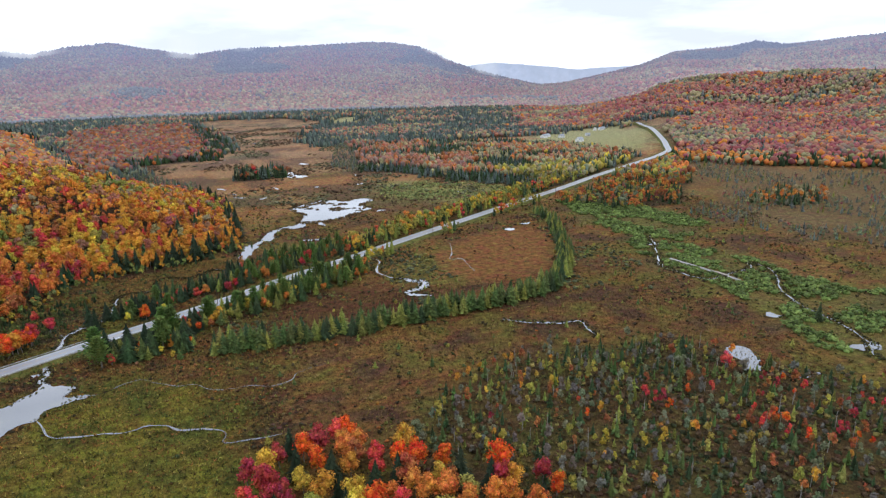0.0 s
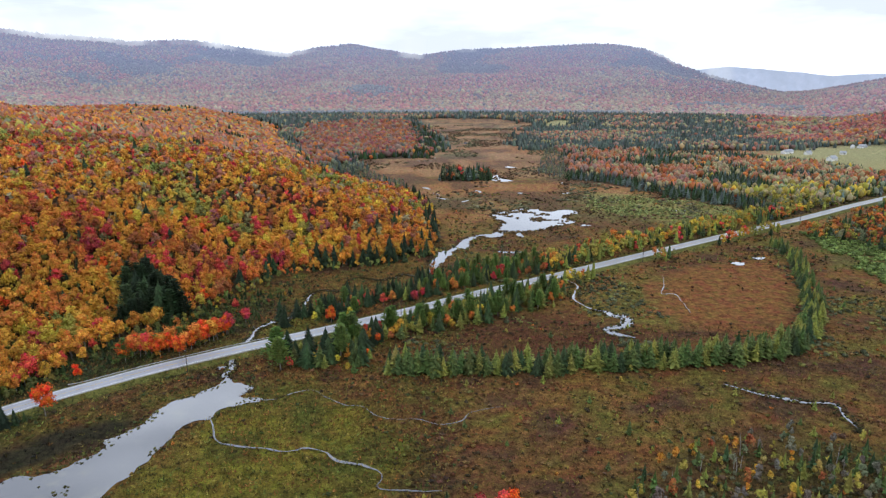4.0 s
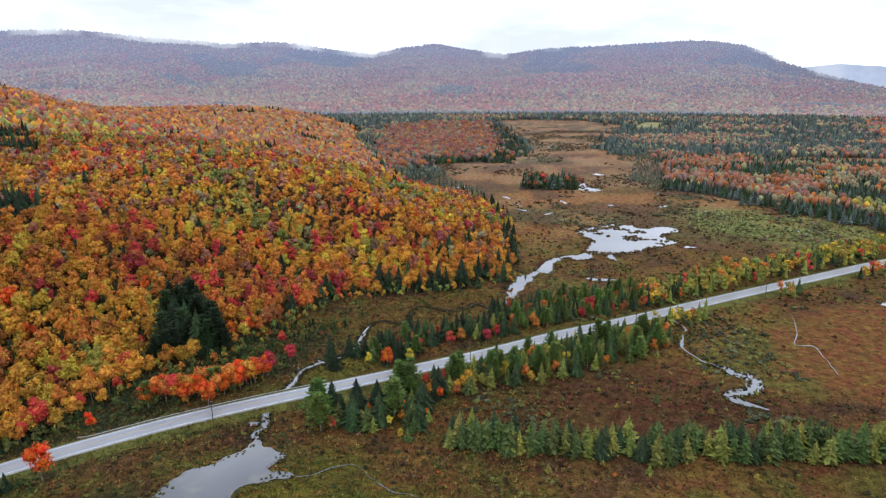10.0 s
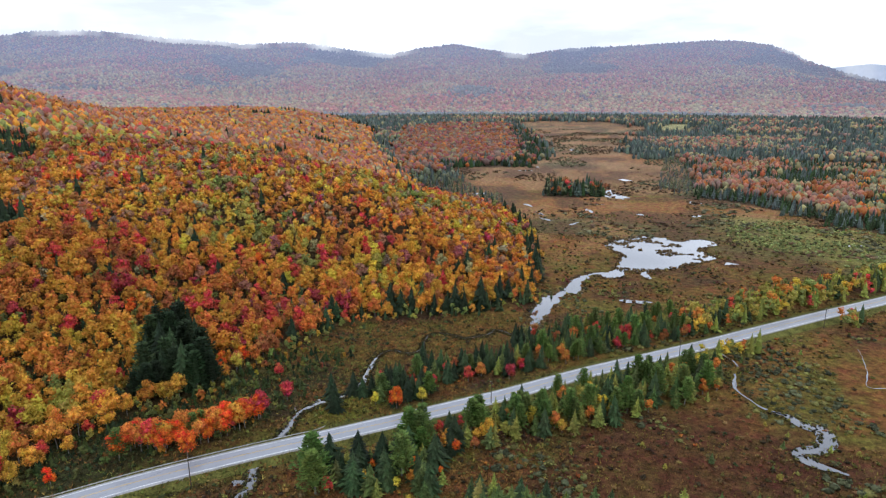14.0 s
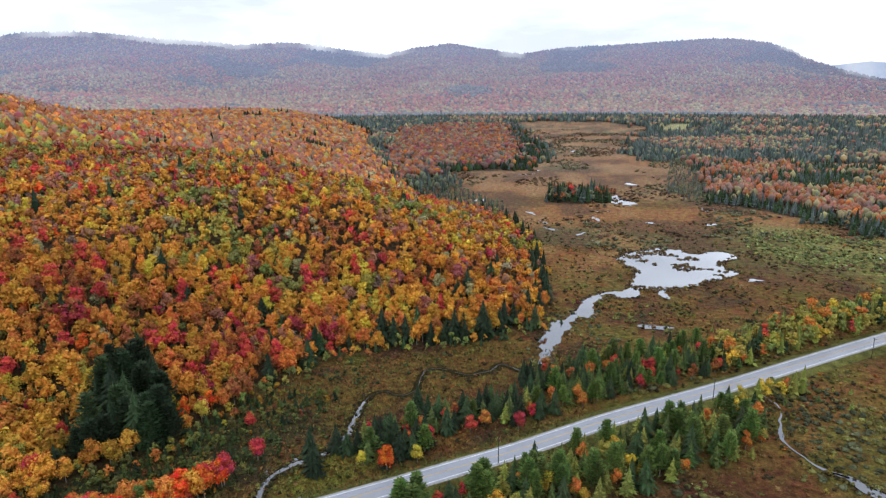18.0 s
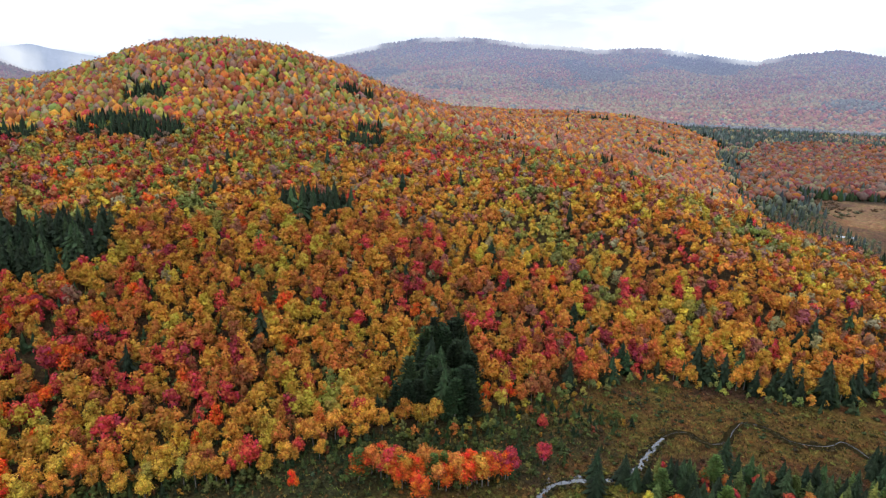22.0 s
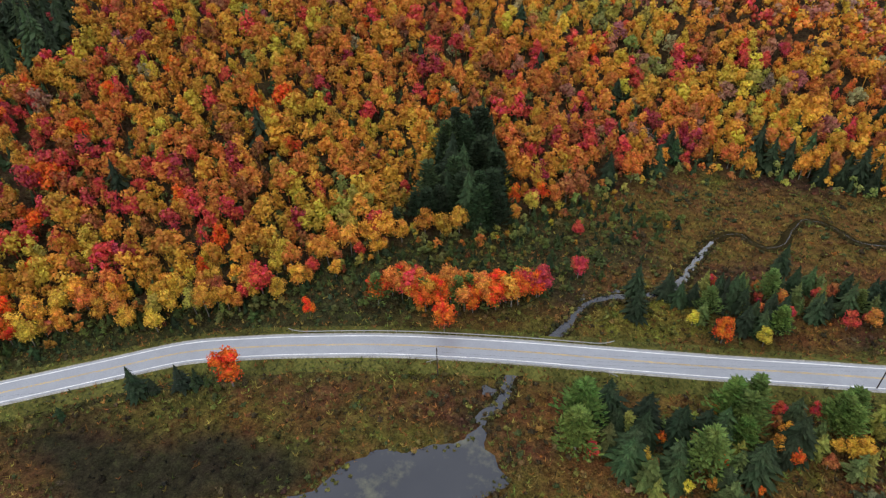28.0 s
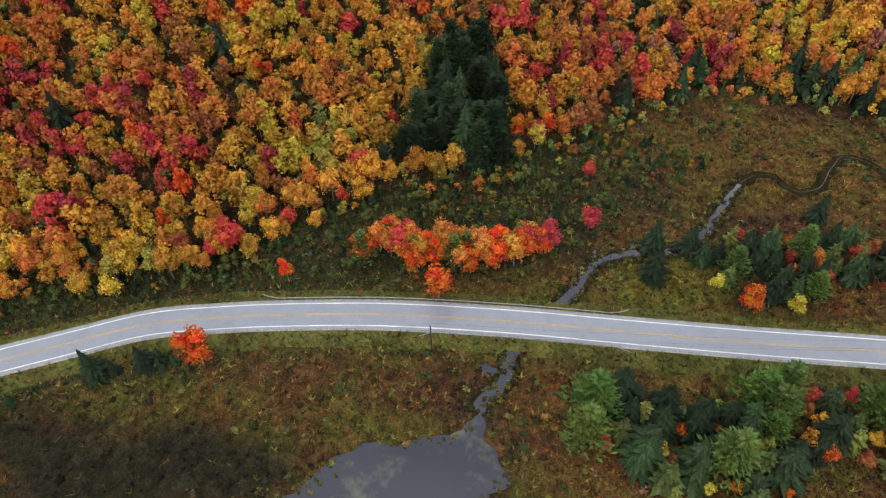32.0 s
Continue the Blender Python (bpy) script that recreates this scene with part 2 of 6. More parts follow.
def land(x, y):
    """Height of the ground."""
    x, y = np.asarray(x, float), np.asarray(y, float)
    r, az = np.hypot(x, y), np.degrees(np.arctan2(x, y))
    z = (value_noise(x, y, 14, 3) - 0.5) * 0.5
    d = np.clip(hill_inset(x, y), 0, 5000)
    z = z + np.interp(d, [0, 25, 60, 100, 150, 240, 330, 700], [0, 2.5, 13, 28, 43, 53, 57, 61]) * np.interp(y, [-400, 100, 800, 1300], [0.8, 1, 1, 0.85])
    u, v = (x + 834) * 0.45 + (y - 624) * 0.893, (x + 834) * 0.893 - (y - 624) * 0.45
    z = z + 101 * np.exp(-(u / 174) ** 2 / 2 - (v / 180) ** 2 / 2) + 40 * np.exp(-((x + 1500) ** 2 + (y - 500) ** 2) / 2 / 330**2)
    z = z + np.clip(d, 0, 60) / 60 * (value_noise(x, y, 90, 7) - 0.5) * 9
    start = np.interp(az, [-180, -60, 22, 36, 60, 180], [2300, 2400, 2500, 900, 880, 2300])
    crest = 122 + 4300 * np.tan(np.radians(np.interp(az, CREST_AZ, CREST_UP)))
    f = np.clip((r - start) / (4300 - start), 0, 1.02)
    ridge = crest * (0.35 * f + 0.65 * f**1.8)
    ridge = ridge + np.clip(f * 4, 0, 1) * np.clip((1 - f) * 6, 0, 1) * (value_noise(x, y, 420, 31, 4) - 0.5) * 95
    base = np.interp(r, [1800, 3200], [1, 0.0])
    return z * base + ridge * np.clip(f * 50, 0, 1)


# ---- materials ----
def material(name, rough=0.8, spec=0.2, metal=0.0):
    mat = bpy.data.materials.new(name)
    mat.use_nodes = True
    nt = mat.node_tree
    bsdf = nt.nodes["Principled BSDF"]
    bsdf.inputs["Roughness"].default_value = rough
    bsdf.inputs["Specular IOR Level"].default_value = spec
    bsdf.inputs["Metallic"].default_value = metal
    return mat, nt, bsdf


def node(nt, kind, **values):
    n = nt.nodes.new(kind)
    for key, value in values.items():
        n.inputs[key.replace("_", " ")].default_value = value
    return n


def mul(nt, a, b):
    """Colour a times value or colour b."""
    m = nt.nodes.new("ShaderNodeMix")
    m.data_type, m.blend_type = "RGBA", "MULTIPLY"
    m.inputs["Factor"].default_value = 1.0
    nt.links.new(a, m.inputs["A"])
    nt.links.new(b, m.inputs["B"])
    return m.outputs["Result"]


def ranged(nt, value, low, high, a=0.0, b=1.0):
    m = nt.nodes.new("ShaderNodeMapRange")
    m.inputs["From Min"].default_value, m.inputs["From Max"].default_value = a, b
    m.inputs["To Min"].default_value, m.inputs["To Max"].default_value = low, high
    nt.links.new(value, m.inputs["Value"])
    return m.outputs["Result"]


def textured(nt, size, detail=3, rough=0.6):
    """Noise in world metres."""
    g = nt.nodes.new("ShaderNodeNewGeometry")
    n = node(nt, "ShaderNodeTexNoise", Scale=1.0 / size, Detail=detail, Roughness=rough)
    nt.links.new(g.outputs["Position"], n.inputs["Vector"])
    return n.outputs["Fac"]


def bump(nt, bsdf, height, strength, distance):
    b = node(nt, "ShaderNodeBump", Strength=strength, Distance=distance)
    nt.links.new(height, b.inputs["Height"])
    nt.links.new(b.outputs["Normal"], bsdf.inputs["Normal"])


def leaf_material(name, own_colour, low=0.62, high=1.4, grain=0.9, fleck=1.0):
    """Leaves: the colour of the whole tree, varied clump by clump and over each crown."""
    mat, nt, bsdf = material(name, 0.7, 0.12)
    if own_colour:
        tone = nt.nodes.new("ShaderNodeObjectInfo").outputs["Color"]
    else:
        at = nt.nodes.new("ShaderNodeAttribute")
        at.attribute_name = "tone"
        tone = at.outputs["Color"]
    g = nt.nodes.new("ShaderNodeNewGeometry")
    c = mul(nt, tone, ranged(nt, g.outputs["Random Per Island"], low, high))
    c = mul(nt, c, ranged(nt, textured(nt, grain * 0.45, 5, 0.8), 1 - 0.7 * fleck, 1 + 0.65 * fleck, 0.3, 0.7))
    hue = node(nt, "ShaderNodeHueSaturation")
    nt.links.new(ranged(nt, textured(nt, 2.3, 2), 0.475, 0.525, 0.3, 0.7), hue.inputs["Hue"])
    nt.links.new(c, hue.inputs["Color"])
    nt.links.new(hue.outputs["Color"], bsdf.inputs["Base Color"])
    return mat


def mottled_material(name, dark, light, size, rough=0.8, spec=0.2, bumped=0.0, metal=0.0, broad=0.2):
    mat, nt, bsdf = material(name, rough, spec, metal)
    ramp = nt.nodes.new("ShaderNodeValToRGB")
    ramp.color_ramp.elements[0].position, ramp.color_ramp.elements[0].color = 0.3, (*dark, 1)
    ramp.color_ramp.elements[1].position, ramp.color_ramp.elements[1].color = 0.7, (*light, 1)
    nt.links.new(textured(nt, size, 5), ramp.inputs["Fac"])
    c = mul(nt, ramp.outputs["Color"], ranged(nt, textured(nt, size * 9, 3), 1 - broad, 1 + broad, 0.3, 0.7))
    nt.links.new(c, bsdf.inputs["Base Color"])
    if bumped:
        bump(nt, bsdf, textured(nt, size, 4), bumped, size * 0.4)
    return mat


LEAF = leaf_material("autumn_leaves", True)
LEAF_MASS = leaf_material("autumn_leaves_massed", False, 0.78, 1.22, 0.9, 0.7)
NEEDLE = leaf_material("conifer_needles", True, 0.55, 1.35, 0.5)
NEEDLE_MASS = leaf_material("conifer_needles_massed", False, 0.55, 1.35, 0.7)
BUSH = leaf_material("marsh_shrub_leaves", False, 0.4, 1.5, 0.5)
BARK = mottled_material("grey_bark", (0.10, 0.085, 0.07), (0.26, 0.24, 0.21), 0.25, 0.9, 0.1, 0.4)
DEAD = mottled_material("weathered_dead_wood", (0.20, 0.185, 0.165), (0.36, 0.34, 0.31), 0.2, 0.9, 0.1)
POLE_WOOD = mottled_material("creosoted_pole_wood", (0.035, 0.026, 0.02), (0.09, 0.07, 0.055), 0.3, 0.85, 0.2)
STEEL = mottled_material("galvanised_steel", (0.30, 0.30, 0.30), (0.48, 0.48, 0.47), 0.4, 0.5, 0.5, 0.0, 0.6)
ASPHALT = mottled_material("worn_wet_asphalt", (0.245, 0.258, 0.29), (0.32, 0.333, 0.37), 0.35, 0.32, 0.7, 0.15, 0.0, 0.07)
GRAVEL = mottled_material("shoulder_gravel", (0.20, 0.19, 0.17), (0.46, 0.44, 0.41), 0.5, 0.95, 0.1, 0.5)
BANK = mottled_material("rough_roadside_grass", (0.035, 0.045, 0.012), (0.16, 0.145, 0.035), 0.7, 0.95, 0.1, 0.8, 0.0, 0.45)
WHITE_PAINT = mottled_material("white_road_paint", (0.66, 0.66, 0.65), (0.84, 0.84, 0.83), 0.5, 0.6, 0.3)
YELLOW_PAINT = mottled_material("yellow_road_paint", (0.52, 0.34, 0.09), (0.70, 0.47, 0.13), 0.8, 0.6, 0.3)
# bank mud, darkened to stand in for shaded water of the upper brook too
MUD_AND_SHADE = mottled_material("dark_mud_and_brook_shade", (0.012, 0.010, 0.005), (0.045, 0.034, 0.014), 0.8, 1.0, 0.0, 0.6)
CABLE = mottled_material("black_cable", (0.03, 0.03, 0.03), (0.05, 0.05, 0.05), 1.0, 0.6, 0.3)
WHITE_WALL = mottled_material("white_clapboard", (0.70, 0.70, 0.68), (0.82, 0.82, 0.80), 0.8, 0.7, 0.2)
ROOFING = mottled_material("grey_metal_roofing", (0.22, 0.23, 0.25), (0.36, 0.37, 0.39), 0.8, 0.5, 0.4)
PLANK = mottled_material("weathered_planks", (0.22, 0.19, 0.15), (0.42, 0.37, 0.30), 0.4, 0.9, 0.1)
DARK_GLASS = material("window_glass", 0.08, 0.5)[0]
DARK_GLASS.node_tree.nodes["Principled BSDF"].inputs["Base Color"].default_value = (0.03, 0.035, 0.04, 1)


def water_material():
    mat, nt, bsdf = material("still_bog_water", 0.06, 0.5)
    ramp = nt.nodes.new("ShaderNodeValToRGB")
    ramp.color_ramp.elements[0].position, ramp.color_ramp.elements[0].color = 0.54, (0.018, 0.021, 0.031, 1)
    ramp.color_ramp.elements[1].position, ramp.color_ramp.elements[1].color = 0.70, (0.105, 0.105, 0.065, 1)
    nt.links.new(textured(nt, 10, 8, 0.72), ramp.inputs["Fac"])
    nt.links.new(ramp.outputs["Color"], bsdf.inputs["Base Color"])
    bsdf.inputs["IOR"].default_value = 1.65
    nt.links.new(ranged(nt, textured(nt, 14, 3), 0.01, 0.09, 0.35, 0.65), bsdf.inputs["Roughness"])
    bump(nt, bsdf, textured(nt, 0.8, 2), 0.015, 0.03)
    sheen, shine, edge = nt.nodes.new("ShaderNodeMixShader"), nt.nodes.new("ShaderNodeBsdfGlossy"), nt.nodes.new("ShaderNodeLayerWeight")
    shine.inputs["Roughness"].default_value = 0.04
    edge.inputs["Blend"].default_value = 0.5
    nt.links.new(ranged(nt, edge.outputs["Facing"], 0.0, 0.62, 0.33, 0.78), sheen.inputs["Fac"])
    nt.links.new(bsdf.outputs["BSDF"], sheen.inputs[1])
    nt.links.new(shine.outputs["BSDF"], sheen.inputs[2])
    nt.links.new(sheen.outputs["Shader"], nt.nodes["Material Output"].inputs["Surface"])
    return mat


WATER = water_material()


def cloud_material():
    """Low cloud: a sheet whose white is put in as emission, as thick as the mesh says at each point."""
    mat = bpy.data.materials.new("low_cloud")
    mat.use_nodes = True
    nt = mat.node_tree
    nt.nodes.clear()
    out, mix = nt.nodes.new("ShaderNodeOutputMaterial"), nt.nodes.new("ShaderNodeMixShader")
    clear, glow = nt.nodes.new("ShaderNodeBsdfTransparent"), nt.nodes.new("ShaderNodeEmission")
    glow.inputs["Color"].default_value = (0.95, 0.97, 1.0, 1)
    at = nt.nodes.new("ShaderNodeAttribute")
    at.attribute_name = "tone"
    nt.links.new(at.outputs["Fac"], mix.inputs["Fac"])
    nt.links.new(clear.outputs["BSDF"], mix.inputs[1])
    nt.links.new(glow.outputs["Emission"], mix.inputs[2])
    nt.links.new(mix.outputs["Shader"], out.inputs["Surface"])
    return mat


CLOUD = cloud_material()


def ground_material():
    mat, nt, bsdf = material("marsh_ground", 0.92, 0.08)
    at = nt.nodes.new("ShaderNodeAttribute")
    at.attribute_name = "tone"
    c = mul(nt, at.outputs["Color"], ranged(nt, textured(nt, 0.55, 6, 0.8), 0.15, 1.85, 0.28, 0.72))
    c = mul(nt, c, ranged(nt, textured(nt, 4.0, 5, 0.7), 0.38, 1.7, 0.28, 0.72))
    tint = nt.nodes.new("ShaderNodeValToRGB")
    tint.color_ramp.elements[0].position, tint.color_ramp.elements[0].color = 0.34, (0.50, 0.38, 0.42, 1)
    tint.color_ramp.elements[1].position, tint.color_ramp.elements[1].color = 0.66, (1.25, 1.45, 0.95, 1)
    tint.color_ramp.elements.new(0.47).color = (0.95, 0.88, 0.85, 1)
    tint.color_ramp.elements.new(0.57).color = (1.12, 1.02, 0.95, 1)
    nt.links.new(textured(nt, 2.4, 6, 0.72), tint.inputs["Fac"])
    c = mul(nt, c, tint.outputs["Color"])
    hue = node(nt, "ShaderNodeHueSaturation")
    nt.links.new(ranged(nt, textured(nt, 7.5, 4), 0.465, 0.535, 0.3, 0.7), hue.inputs["Hue"])
    nt.links.new(c, hue.inputs["Color"])
    nt.links.new(hue.outputs["Color"], bsdf.inputs["Base Color"])
    bump(nt, bsdf, textured(nt, 1.2, 6, 0.75), 1.0, 0.9)
    return mat


GROUND = ground_material()


def distance_material(name, low, high, haze_glow, size, heights):
    """Far wooded slopes: speckled woods, redder below and colder above, with the haze of moist air painted over them as
    emission.
    """
    mat, nt, bsdf = material(name, 1.0, 0.0)
    g = nt.nodes.new("ShaderNodeNewGeometry")
    cells = node(nt, "ShaderNodeTexVoronoi", Scale=1.0 / size)
    nt.links.new(g.outputs["Position"], cells.inputs["Vector"])
    pieces = nt.nodes.new("ShaderNodeSeparateColor")
    nt.links.new(cells.outputs["Color"], pieces.inputs["Color"])
    ramps = []
    for tones in (low, high):
        ramp = nt.nodes.new("ShaderNodeValToRGB")
        ramp.color_ramp.elements[0].position, ramp.color_ramp.elements[0].color = 0.0, (*tones[0], 1)
        ramp.color_ramp.elements[1].position, ramp.color_ramp.elements[1].color = 1.0, (*tones[-1], 1)
        for k, tone in enumerate(tones[1:-1]):
            ramp.color_ramp.elements.new((k + 1) / (len(tones) - 1)).color = (*tone, 1)
        nt.links.new(pieces.outputs["Red"], ramp.inputs["Fac"])
        ramps.append(ramp.outputs["Color"])
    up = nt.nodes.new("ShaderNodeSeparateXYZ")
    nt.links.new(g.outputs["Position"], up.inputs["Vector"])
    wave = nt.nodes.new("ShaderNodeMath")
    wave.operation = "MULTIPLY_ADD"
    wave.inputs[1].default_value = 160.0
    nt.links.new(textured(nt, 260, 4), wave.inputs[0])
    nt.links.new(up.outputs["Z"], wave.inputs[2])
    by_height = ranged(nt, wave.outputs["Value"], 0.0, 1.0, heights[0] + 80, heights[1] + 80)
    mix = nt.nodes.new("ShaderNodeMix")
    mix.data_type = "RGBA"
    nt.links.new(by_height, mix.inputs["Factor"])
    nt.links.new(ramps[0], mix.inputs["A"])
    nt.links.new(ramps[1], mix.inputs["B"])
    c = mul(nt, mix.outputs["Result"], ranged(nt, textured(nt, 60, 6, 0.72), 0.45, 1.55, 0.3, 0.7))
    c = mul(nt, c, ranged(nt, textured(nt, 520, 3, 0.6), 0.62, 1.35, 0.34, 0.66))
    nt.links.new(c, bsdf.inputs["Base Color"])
    # painted haze: an emission colour that turns bluer with height
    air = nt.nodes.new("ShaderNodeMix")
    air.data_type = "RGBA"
    air.inputs["A"].default_value, air.inputs["B"].default_value = (*haze_glow[0], 1), (*haze_glow[1], 1)
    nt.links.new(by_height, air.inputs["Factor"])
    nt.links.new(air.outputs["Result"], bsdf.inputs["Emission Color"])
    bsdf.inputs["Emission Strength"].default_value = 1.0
    return mat


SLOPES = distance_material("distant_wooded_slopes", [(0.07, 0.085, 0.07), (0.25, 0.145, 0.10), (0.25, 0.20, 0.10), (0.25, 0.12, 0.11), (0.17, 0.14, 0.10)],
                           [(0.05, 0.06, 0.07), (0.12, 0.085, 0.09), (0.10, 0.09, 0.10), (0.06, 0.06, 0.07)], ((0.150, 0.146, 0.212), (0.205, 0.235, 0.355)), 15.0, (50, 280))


def slope_leaves():
    """Tree crowns on the far slopes, with the same haze as the slopes painted on as emission, bluer higher up."""
    mat = leaf_material("far_slope_leaves", False, 0.75, 1.25, 6.0, 0.5)
    nt = mat.node_tree
    bsdf = nt.nodes["Principled BSDF"]
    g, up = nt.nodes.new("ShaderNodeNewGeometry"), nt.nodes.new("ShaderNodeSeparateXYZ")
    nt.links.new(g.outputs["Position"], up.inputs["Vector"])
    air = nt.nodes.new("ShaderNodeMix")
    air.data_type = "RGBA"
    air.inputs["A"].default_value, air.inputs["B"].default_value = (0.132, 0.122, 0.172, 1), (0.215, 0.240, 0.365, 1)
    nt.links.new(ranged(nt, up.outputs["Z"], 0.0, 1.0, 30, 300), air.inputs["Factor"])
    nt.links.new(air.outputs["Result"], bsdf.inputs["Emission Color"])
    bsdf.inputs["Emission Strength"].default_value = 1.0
    return mat


HAZY_LEAF = slope_leaves()
# the pale blue is haze put in as emission over a dark base
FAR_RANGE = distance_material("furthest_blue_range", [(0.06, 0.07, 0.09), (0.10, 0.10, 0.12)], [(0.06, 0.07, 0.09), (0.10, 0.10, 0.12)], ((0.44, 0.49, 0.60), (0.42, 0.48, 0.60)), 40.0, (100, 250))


# ---- building helpers ----
def part(name, data, mat, parent=None, label=""):
    """Links a mesh or a bmesh as one object under a thing or a part."""
    if isinstance(data, bmesh.types.BMesh):
        me = bpy.data.meshes.new(name)
        data.to_mesh(me)
        data.free()
        data = me
    if mat is not None and not data.materials:
        data.materials.append(mat)
    ob = new(name, data)
    ob.parent = parent
    if label:
        ob["label"] = label
    return ob


def tri_mesh(name, verts, tris, mat, tone=None):
    """A mesh from arrays of points and triangles, with a colour at each point."""
    verts, tris = np.asarray(verts, np.float32), np.asarray(tris, np.int32)
    me = bpy.data.meshes.new(name)
    me.vertices.add(len(verts))
    me.vertices.foreach_set("co", verts.ravel())
    me.loops.add(tris.size)
    me.loops.foreach_set("vertex_index", tris.ravel())
    me.polygons.add(len(tris))
    me.polygons.foreach_set("loop_start", np.arange(0, tris.size, 3, dtype=np.int32))
    if tone is not None:
        at = me.attributes.new("tone", "FLOAT_COLOR", "POINT")
        at.data.foreach_set("color", np.c_[tone, np.ones(len(tone))].astype(np.float32).ravel())
    me.update(calc_edges=True)
    me.materials.append(mat)
    return me


def ball(steps):
    bm = bmesh.new()
    bmesh.ops.create_icosphere(bm, subdivisions=steps, radius=1)
    v = np.array([p.co[:] for p in bm.verts])
    f = np.array([[p.index for p in q.verts] for q in bm.faces])
    bm.free()
    return v, f


BALL20, BALL80 = ball(1), ball(2)
OCTA = np.array([(1, 0, 0), (0, 1, 0), (-1, 0, 0), (0, -1, 0), (0, 0, 1), (0, 0, -1)], float), np.array([(0, 1, 4), (1, 2, 4), (2, 3, 4), (3, 0, 4), (1, 0, 5), (2, 1, 5), (3, 2, 5), (0, 3, 5)])


def joined(pieces):
    verts, tris, n = [], [], 0
    for v, f in pieces:
        verts.append(v)
        tris.append(np.asarray(f) + n)
        n += len(v)
    return np.concatenate(verts), np.concatenate(tris)


def lump(rng, shape, centre, radii, rough):
    v, f = shape
    push = 1 + rough * (rng.random(len(v)) - 0.5) * 2
    return v * push[:, None] * np.asarray(radii) + np.asarray(centre), f


def cards(rng, at, facing, size, quads):
    """Small leaf clumps: a bent quad or a triangle at each place, turned roughly outwards."""
    n = len(at)
    facing = facing + rng.normal(0, 0.55, (n, 3))
    facing /= np.linalg.norm(facing, axis=1)[:, None]
    side = np.cross(facing, rng.normal(0, 1, (n, 3)))
    side /= np.linalg.norm(side, axis=1)[:, None]
    up = np.cross(facing, side)
    s = (size * (0.6 + 0.8 * rng.random(n)))[:, None]
    if quads:
        v = np.stack([at - side * s * 0.55, at + up * s * 0.5 + facing * s * 0.15, at + side * s * 0.55, at - up * s * 0.5 - facing * s * 0.2], 1)
        k = np.arange(n)[:, None] * 4
        f = np.concatenate([k + [0, 2, 1], k + [0, 3, 2]])
    else:
        v = np.stack([at - side * s * 0.6 - up * s * 0.35, at + side * s * 0.6 - up * s * 0.35, at + up * s * 0.7], 1)
        f = np.arange(n)[:, None] * 3 + [0, 1, 2]
    return v.reshape(-1, 3), f


def broadleaf_crown(seed, leaves, size, quads, lobes=7, core=BALL20, height=12.5, width=3.4, inner=0.78):
    """The crown of a broadleaved tree: lobes of foliage round a few limbs, with leaf clumps standing off them."""
    rng = np.random.default_rng(seed)
    mid = height * 0.62
    turn = np.arange(lobes) * 2.4 + rng.random() * 6
    out = width * (0.35 + 0.35 * rng.random(lobes))
    centres = np.c_[np.cos(turn) * out, np.sin(turn) * out, mid + (rng.random(lobes) - 0.5) * height * 0.46]
    centres[0] = (0, 0, height * 0.82)
    radii = np.c_[width * (0.42 + 0.2 * rng.random((lobes, 1))) * [1, 1], height * (0.13 + 0.06 * rng.random((lobes, 1)))]
    radii[0] *= 0.9
    pieces = [lump(rng, core, c, r * inner, 0.2) for c, r in zip(centres, radii)]
    which = rng.integers(0, lobes, leaves * 2)
    way = rng.normal(0, 1, (leaves * 2, 3))
    way[:, 2] += 0.35
    way /= np.linalg.norm(way, axis=1)[:, None]
    at = centres[which] + way * radii[which] * (0.74 + 0.46 * rng.random((leaves * 2, 1)))
    buried = ((((at[:, None] - centres) / radii) ** 2).sum(-1) < 0.5).any(1)
    keep = np.flatnonzero(~buried)[:leaves]
    if leaves:
        pieces.append(cards(rng, at[keep], way[keep], size, quads))
    return joined(pieces)


def stem(points, radii, sides=6):
    """A tapered, bent stem through points."""
    points, verts, tris = np.asarray(points, float), [], []
    a = np.arange(sides) * 2 * math.pi / sides
    for p, r in zip(points, radii):
        verts.append(p + np.c_[np.cos(a) * r, np.sin(a) * r, a * 0])
    for k in range(len(points) - 1):
        for j in range(sides):
            a0, a1 = k * sides + j, k * sides + (j + 1) % sides
            tris += [(a0, a1, a1 + sides), (a0, a1 + sides, a0 + sides)]
    return np.concatenate(verts), np.array(tris)


def broadleaf_trunk(seed, height=12.5):
    rng = np.random.default_rng(seed)
    lean = rng.normal(0, 0.25, 2)
    pieces = [stem([(0, 0, -0.8), (lean[0] * 0.2, lean[1] * 0.2, height * 0.2), (lean[0], lean[1], height * 0.5), (lean[0] * 1.4, lean[1] * 1.4, height * 0.8)],
                   [0.24, 0.19, 0.14, 0.05])]
    for k in range(5):
        a = k * 2.4 + rng.random()
        z = height * (0.3 + 0.08 * k)
        pieces.append(stem([(lean[0] * 0.8, lean[1] * 0.8, z), (lean[0] + math.cos(a) * 1.0, lean[1] + math.sin(a) * 1.0, z + 1.2), (lean[0] + math.cos(a) * 2.1, lean[1] + math.sin(a) * 2.1, z + 2.0)],
                           [0.09, 0.06, 0.02], 4))
    return joined(pieces)


